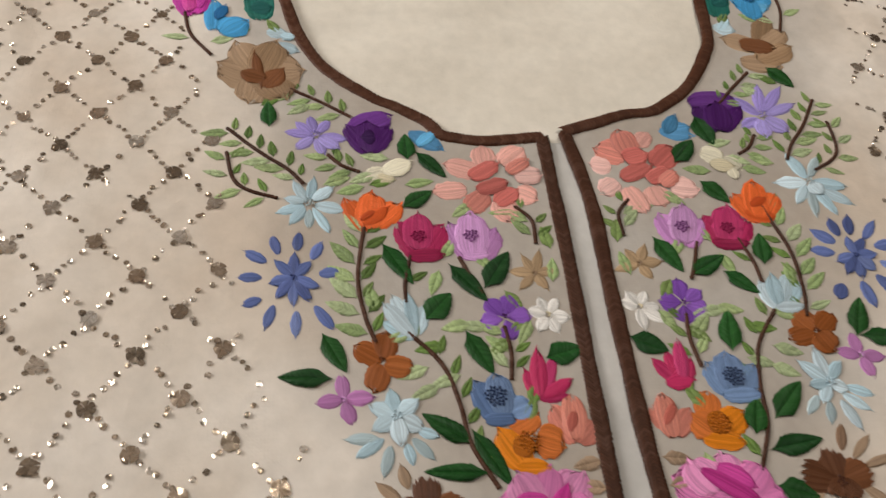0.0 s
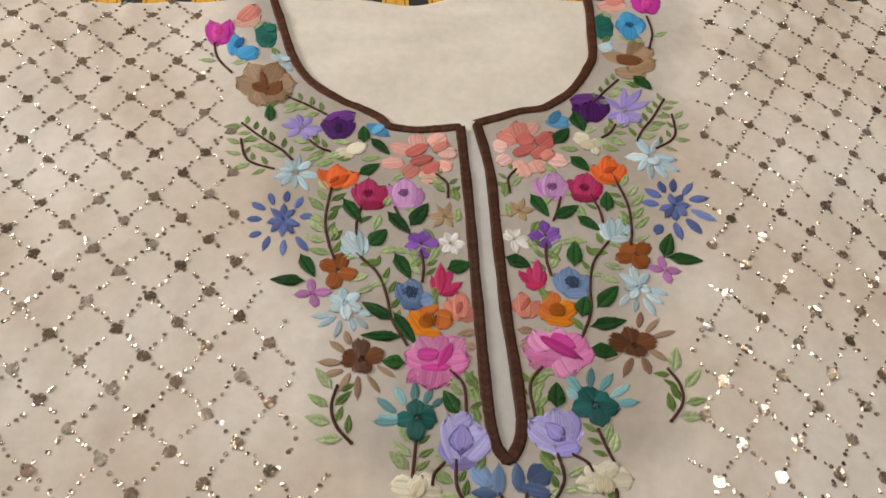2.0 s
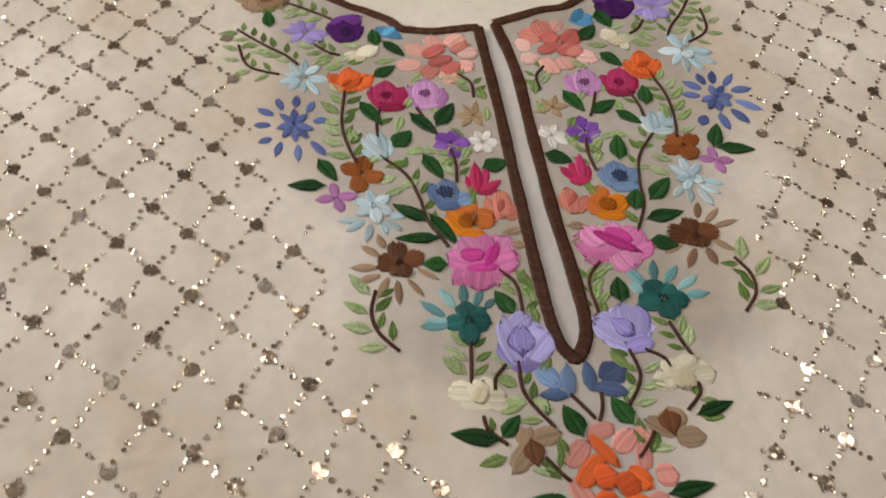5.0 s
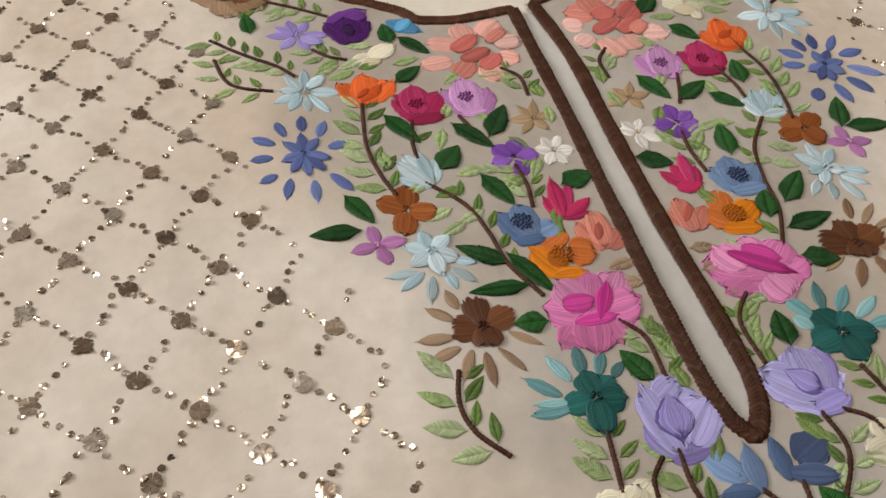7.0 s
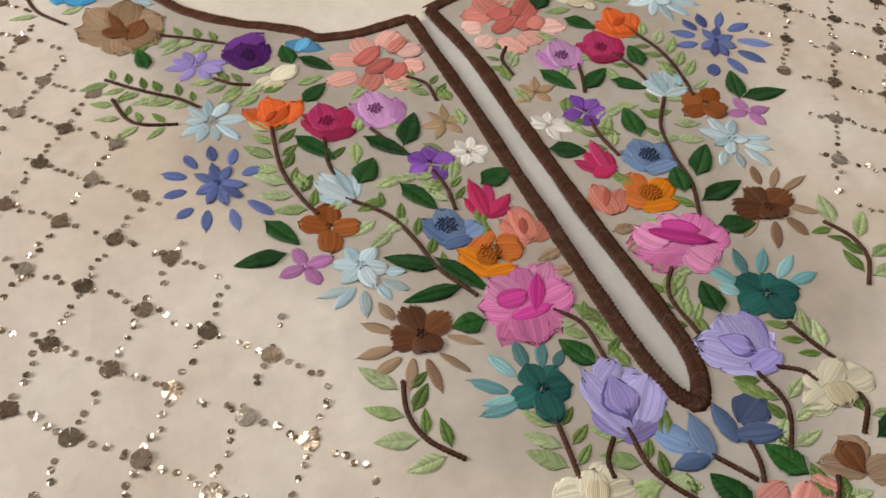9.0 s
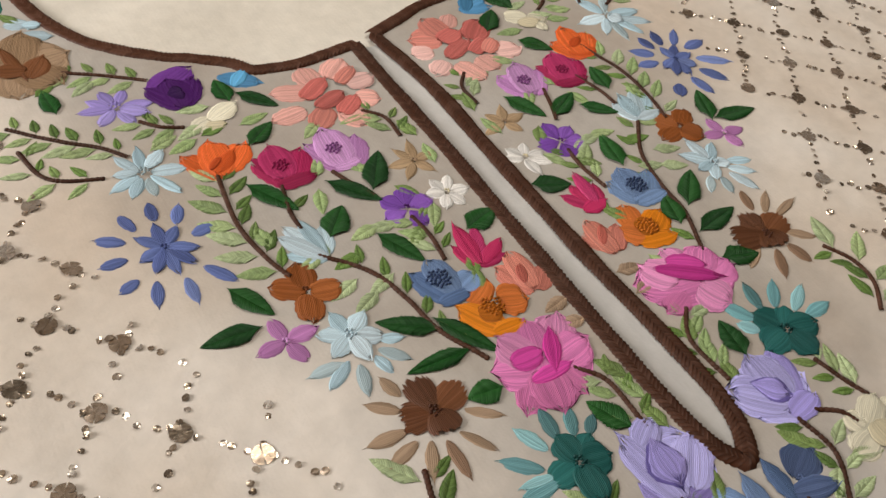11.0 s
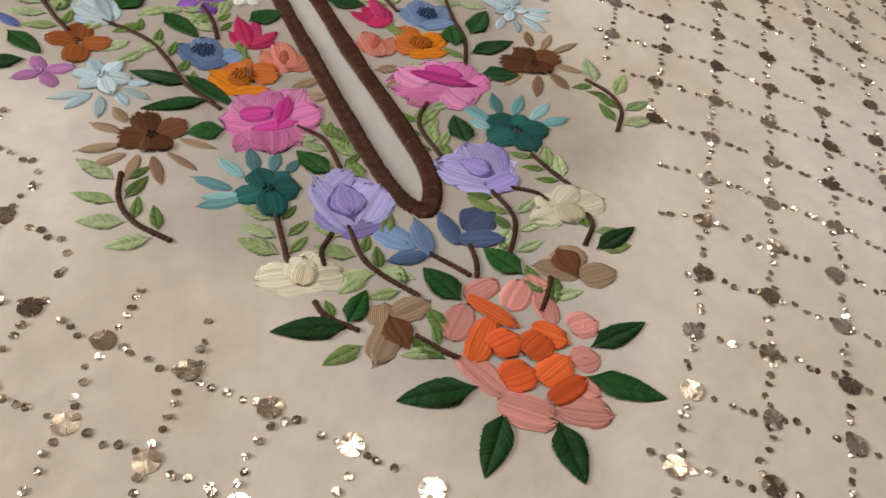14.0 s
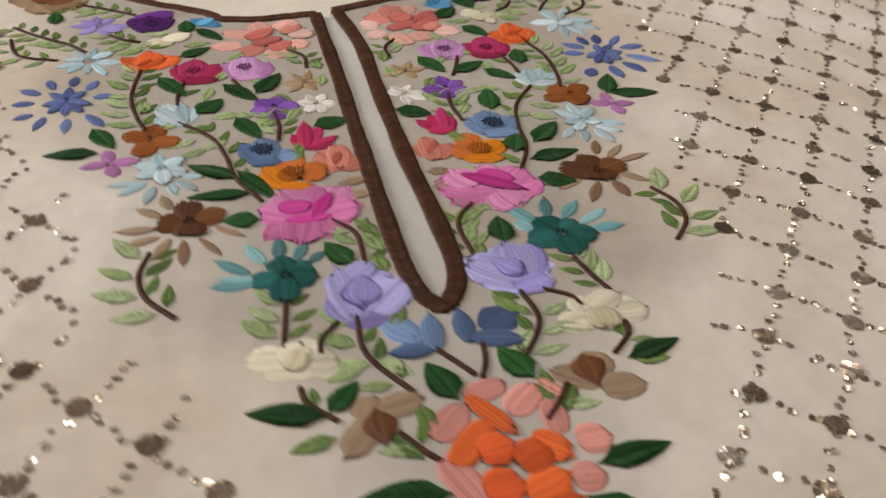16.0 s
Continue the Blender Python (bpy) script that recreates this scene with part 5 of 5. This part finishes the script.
def build_leaves():
    for x, y, length, turn, width in ((-120.1, 218.1, 15.9, 93, 7.2), (-62.9, 199.0, 15.4, 90, 7.9), (-59.2, 203.8, 18.4, -51, 7.0), (-67.2, 173.6, 15.9, 34, 7.7),
                                      (-76.5, 156.2, 22.3, -61, 7.7), (-51.5, 146.0, 22.3, -54, 7.4), (-39.1, 133.5, 20.9, 55, 9.5), (-62.8, 120.7, 15.9, 47, 10.2)):
        dark_leaf(x, y, length, turn, width)
    for x, y, length, turn, width in ((-100.2, 117.1, 18.3, -63, 7.4), (-96.6, 98.6, 19.1, 175, 7.2), (-48.5, 115.9, 20.1, -66, 7.9), (-20.7, 103.1, 15.2, 15, 9.8),
                                      (-50.6, 71.9, 20.7, 144, 7.2), (-46.5, 61.7, 22.1, 175, 6.0), (-51.2, 77.7, 24.5, -62, 6.8), (118.5, 258.3, 17.6, -53, 9.5)):
        dark_leaf(x, y, length, turn, width)
    for x, y, length, turn, width in ((71.6, 224.9, 18.7, -76, 10.5), (54.0, 195.9, 19.2, 48, 9.3), (62.8, 185.8, 16.1, -50, 8.7), (33.6, 156.4, 19.9, -65, 8.1),
                                      (44.1, 136.8, 19.7, 28, 8.3), (77.5, 140.9, 16.4, 80, 8.5), (58.5, 138.7, 16.5, -42, 7.3), (50.8, 102.1, 18.7, 79, 9.1)):
        dark_leaf(x, y, length, turn, width)
    for x, y, length, turn, width in ((103.2, 106.2, 19.6, 65, 8.5), (104.7, 107.2, 21.3, -9, 8.2), (12.7, 110.8, 15.4, -27, 9.2), (49.1, 69.3, 15.0, 71, 9.1),
                                      (58.0, 74.9, 20.9, 43, 9.0), (52.1, 63.7, 21.2, 8, 7.9), (50.1, 51.0, 14.8, -19, 9.2), (26.9, 17.5, 14.8, 81, 9.0)):
        dark_leaf(x, y, length, turn, width)
    for x, y, length, turn, width in ((-46.1, 46.4, 11.9, 172, 8.1), (-21.6, 16.6, 15.4, 115, 8.0), (-38.3, -39.8, 21.0, 165, 7.5), (-39.0, -39.0, 13.2, 44, 6.5),
                                      (-6.1, -42.8, 16.0, 108, 8.8), (15.5, -39.9, 14.7, 115, 8.7), (41.9, -38.5, 18.7, 13, 6.3)):
        dark_leaf(x, y, length, turn, width)
    for x, y, length, turn, width in ((-15.0, -68.9, 21.8, 170, 8.4), (-12.0, -77.8, 19.6, -134, 8.0), (-0.9, -85.1, 17.8, -99, 8.5), (13.0, -76.4, 22.3, -39, 8.5),
                                      (19.6, -68.9, 20.7, 5, 6.8)):
        dark_leaf(x, y, length, turn, width)
    # scattered sprigs of pale leaves between the blooms
    for x, y, turn in ((-62, 189, 170), (-66, 178, 200), (-48, 176, 10), (-34, 163, 215), (-45, 130, 250), (-40, 112, 190), (-50, 88, 205), (-53, 95, 200)):
        leaf(x, y, 10, turn, 4.2, rng.choice(PALE), name="small_leaf")
    for x, y, turn in ((-20, 110, 240), (-22, 122, 300), (-7, 150, 100), (-6, 135, 80), (-22, 82, 60), (-28, 104, 220), (-7, 24, 100), (-4, 2, 60), (-14, -36, 120), (-30, -32, 190)):
        leaf(x, y, 9.5, turn, 4.2, rng.choice(PALE + MOSS), name="small_leaf")
    for x, y, turn in ((-75, 176, 20), (-70, 172, 195), (-60, 176, 15), (-98, 220, 35), (-88, 215, 210), (-112, 262, 30), (-118, 257, 15), (-100, 268, 120), (-112, 295, 60), (-40, 145, 60)):
        leaf(x, y, 9.5, turn, 4.2, rng.choice(PALE + MOSS), name="small_leaf")
    for x, y, turn in ((-57, 108, 200), (-48, 104, 190), (-64, 123, 100), (-44, 92, 200), (-20, 88, 70), (-21, 60, 260), (-35, 112, 170), (-30, 140, 300), (-9, 40, 120), (-6, 33, 110), (-22, -14, 200), (-12, -14, 320), (-9, -30, 100)):
        leaf(x, y, 9.5, turn, 4.2, rng.choice(PALE + MOSS), name="small_leaf")
    for x, y, turn in ((-9, 64, 190), (-9, 57, 170)):
        leaf(x, y, 9, turn, 4, BEIGE, name="small_leaf")


def build_stems():
    stem([(-112, 203), (-100, 190), (-91, 182), (-85, 174)], sprigs=4, size=6.5)
    stem([(-111, 190), (-108, 177), (-103, 171), (-93, 167)], sprigs=3, size=6)
    stem([(-92, 227), (-80, 219), (-70, 211)], sprigs=3, size=6)
    stem([(-78, 190), (-73, 184), (-67, 181)], sprigs=2, size=6)
    stem([(-66, 154), (-68, 132), (-66, 116), (-63, 106)], sprigs=5, size=7.5)
    stem([(-52, 141), (-54, 130), (-54, 121)], sprigs=1, size=7, sides=(-1,))
    stem([(-37, 141), (-34, 132), (-31, 125)])
    stem([(-17, 165), (-12, 158), (-12, 147)], sprigs=2, size=6.5)
    stem([(-54, 110), (-45, 98), (-41, 84), (-39, 71), (-33, 57)], sprigs=5, size=7, sides=(-1,))
    stem([(-26, 112), (-25, 102), (-26, 92)], sprigs=2, size=7)
    stem([(-17, 45), (-12, 37), (-12, 22)], sprigs=3, size=6.5)
    stem([(-60, 38), (-62, 28), (-60, 19), (-54, 11)], sprigs=3, size=8)
    stem([(-31, 13), (-32, 4), (-33, -4)], sprigs=2, size=7)
    stem([(-134, 276), (-130, 260), (-121, 246)], sprigs=1, size=7, sides=(1,))
    stem([(-17, 4), (-17, -9), (-10, -22)], sprigs=3, size=6.5)
    stem([(-21, 3), (-25, -2), (-26, -7)])
    stem([(-31, -16), (-30, -21), (-25, -27)], sprigs=1, size=6)
    stem([(-15, -32), (-12, -37), (-9, -41)], sprigs=1, size=6)
    stem([(-3, -10), (0, -15), (3, -20)], far=False)
    stem([(7, -10), (6, -16), (4, -21)], far=False)


# ---------------------------------------------------------------- sequins
def edge_of_pattern(y):
    """Half width of the embroidered panel at a height (mm)."""
    ys = (-400, -84, -62, -35, -12, 12, 40, 66, 84, 104, 150, 205, 240, 300, 360)
    ws = (0, 0, 30, 46, 54, 74, 79, 78, 92, 102, 110, 120, 128, 146, 152)
    return float(np.interp(y, ys, ws))


def lattice_left(i, j):
    return (-151.6 + 13.17 * i + 10.7 * j - 0.034 * i * j - 0.136 * i * i - 0.099 * j * j,
            -11.7 - 13.21 * i + 17.38 * j - 0.125 * i * j + 0.051 * i * i - 0.085 * j * j)


def lattice_right(i, j):
    return (65.8 + 11.9 * i + 11.97 * j - 0.392 * i * j - 0.589 * i * i + 0.067 * j * j,
            -22.1 - 12.06 * i + 14.97 * j - 0.56 * i * j - 0.526 * i * i + 0.186 * j * j)


def sequin_shape(radius, sectors, bend, seed):
    """A foil sequin of some sectors round a hub, parted by cuts; each sector is bent a little on its own."""
    r = random.Random(seed)
    verts, faces = [(0, 0, 0.05 * radius * MM)], []
    share = 2 * math.pi / sectors
    for k in range(sectors):
        first = share * k + r.uniform(-0.08, 0.08)
        cut = r.uniform(0.03, 0.1)
        lift, lean = r.uniform(-bend, bend), r.uniform(-bend, bend)
        base = len(verts)
        for d, spots in ((0.34, (0.0, 0.5, 1.0)), (1.0, (0.0, 0.33, 0.67, 1.0))):
            for q in spots:
                a = first + (cut + (share - 2 * cut) * q if d == 1.0 else share * q)
                w = d * (1 + (r.uniform(-0.05, 0.03) if d == 1.0 else 0.0))
                z = 0.05 + (d - 0.34) * (lift + lean * (q - 0.5))
                verts.append((w * radius * math.cos(a) * MM, w * radius * math.sin(a) * MM, z * radius * MM))
        faces += [(0, base, base + 1), (0, base + 1, base + 2), (base, base + 3, base + 4, base + 1), (base + 1, base + 4, base + 5), (base + 1, base + 5, base + 6, base + 2)]
    return verts, faces


def build_sequins():
    big, small = [], []
    for fn, side in ((lattice_left, -1), (lattice_right, 1)):
        def open_at(p):
            x, y = p
            if side < 0 and x > 4 or side > 0 and x <= 4:
                return False
            return -330 < x < 335 and -190 < y < shoulder(x) - 2 and abs(x - 2) > edge_of_pattern(y)
        for i in range(-22, 23):
            for j in range(-16, 30):
                a = fn(i, j)
                if any(math.dist(a, p) < 9 for p in big):
                    continue
                jx, jy = rng.gauss(0, 0.5), rng.gauss(0, 0.5)
                if open_at(a):
                    big.append((a[0] + jx, a[1] + jy))
                for b in (fn(i + 1, j), fn(i, j + 1)):
                    if math.dist(a, b) > 34:
                        continue
                    count = 5 if math.dist(a, b) < 26 else 6
                    for k in range(1, count + 1):
                        s = k / (count + 1) + rng.uniform(-0.03, 0.03)
                        p = (a[0] + (b[0] - a[0]) * s + rng.gauss(0, 0.6), a[1] + (b[1] - a[1]) * s + rng.gauss(0, 0.6))
                        if open_at(p) and rng.random() > 0.06:
                            small.append(p)
    big.sort(key=lambda p: max(0, abs(p[0]) - 60) + abs(p[1] - 90) * 0.55)
    meshes = []
    for seed in range(6):
        v, f = sequin_shape(3.2, 4 + seed % 3, 0.07 + 0.03 * (seed % 3), seed)
        me = bpy.data.meshes.new("sequin")
        me.from_pydata(v, [], f)
        me.materials.append(M_SEQUIN)
        meshes.append(me)

    def seat(p, tilt):
        x, y = lay(*p)
        return pose(x * MM, y * MM, (surface(x, y) + 0.22) * MM, rng.gauss(0, tilt), rng.gauss(0, tilt), rng.uniform(0, 360))

    for p in big[:300]:
        ob = new("sequin", rng.choice(meshes))
        ob.parent = kurta
        ob.matrix_local = seat(p, 3.2)
    for name, places, radius, facets, tilt, material in (("sequin_rest", big[300:], 3.2, 5, 3.2, M_SEQUIN_FINE), ("sequin_scatter", small, 1.2, 3, 9.0, M_SEQUIN_FINE)):
        verts, faces = [], []
        for n, p in enumerate(places):
            v, f = sequin_shape(radius * rng.uniform(0.8, 1.12), facets, 0.1 if facets > 3 else 0.32, n % 29)
            m = seat(p, tilt)
            base = len(verts)
            verts += [tuple(m @ Vector(q)) for q in v]
            faces += [tuple(base + k for k in q) for q in f]
        tagged(mesh_object(name, verts, faces, material, kurta, smooth=False), kind="stuff")


build_room()
build_bed()
build_tape()
build_cloth()
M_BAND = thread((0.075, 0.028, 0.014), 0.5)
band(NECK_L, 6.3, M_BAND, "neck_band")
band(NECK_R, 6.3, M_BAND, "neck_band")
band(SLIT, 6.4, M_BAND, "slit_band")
build_stems()
build_leaves()
build_flowers()
build_sequins()
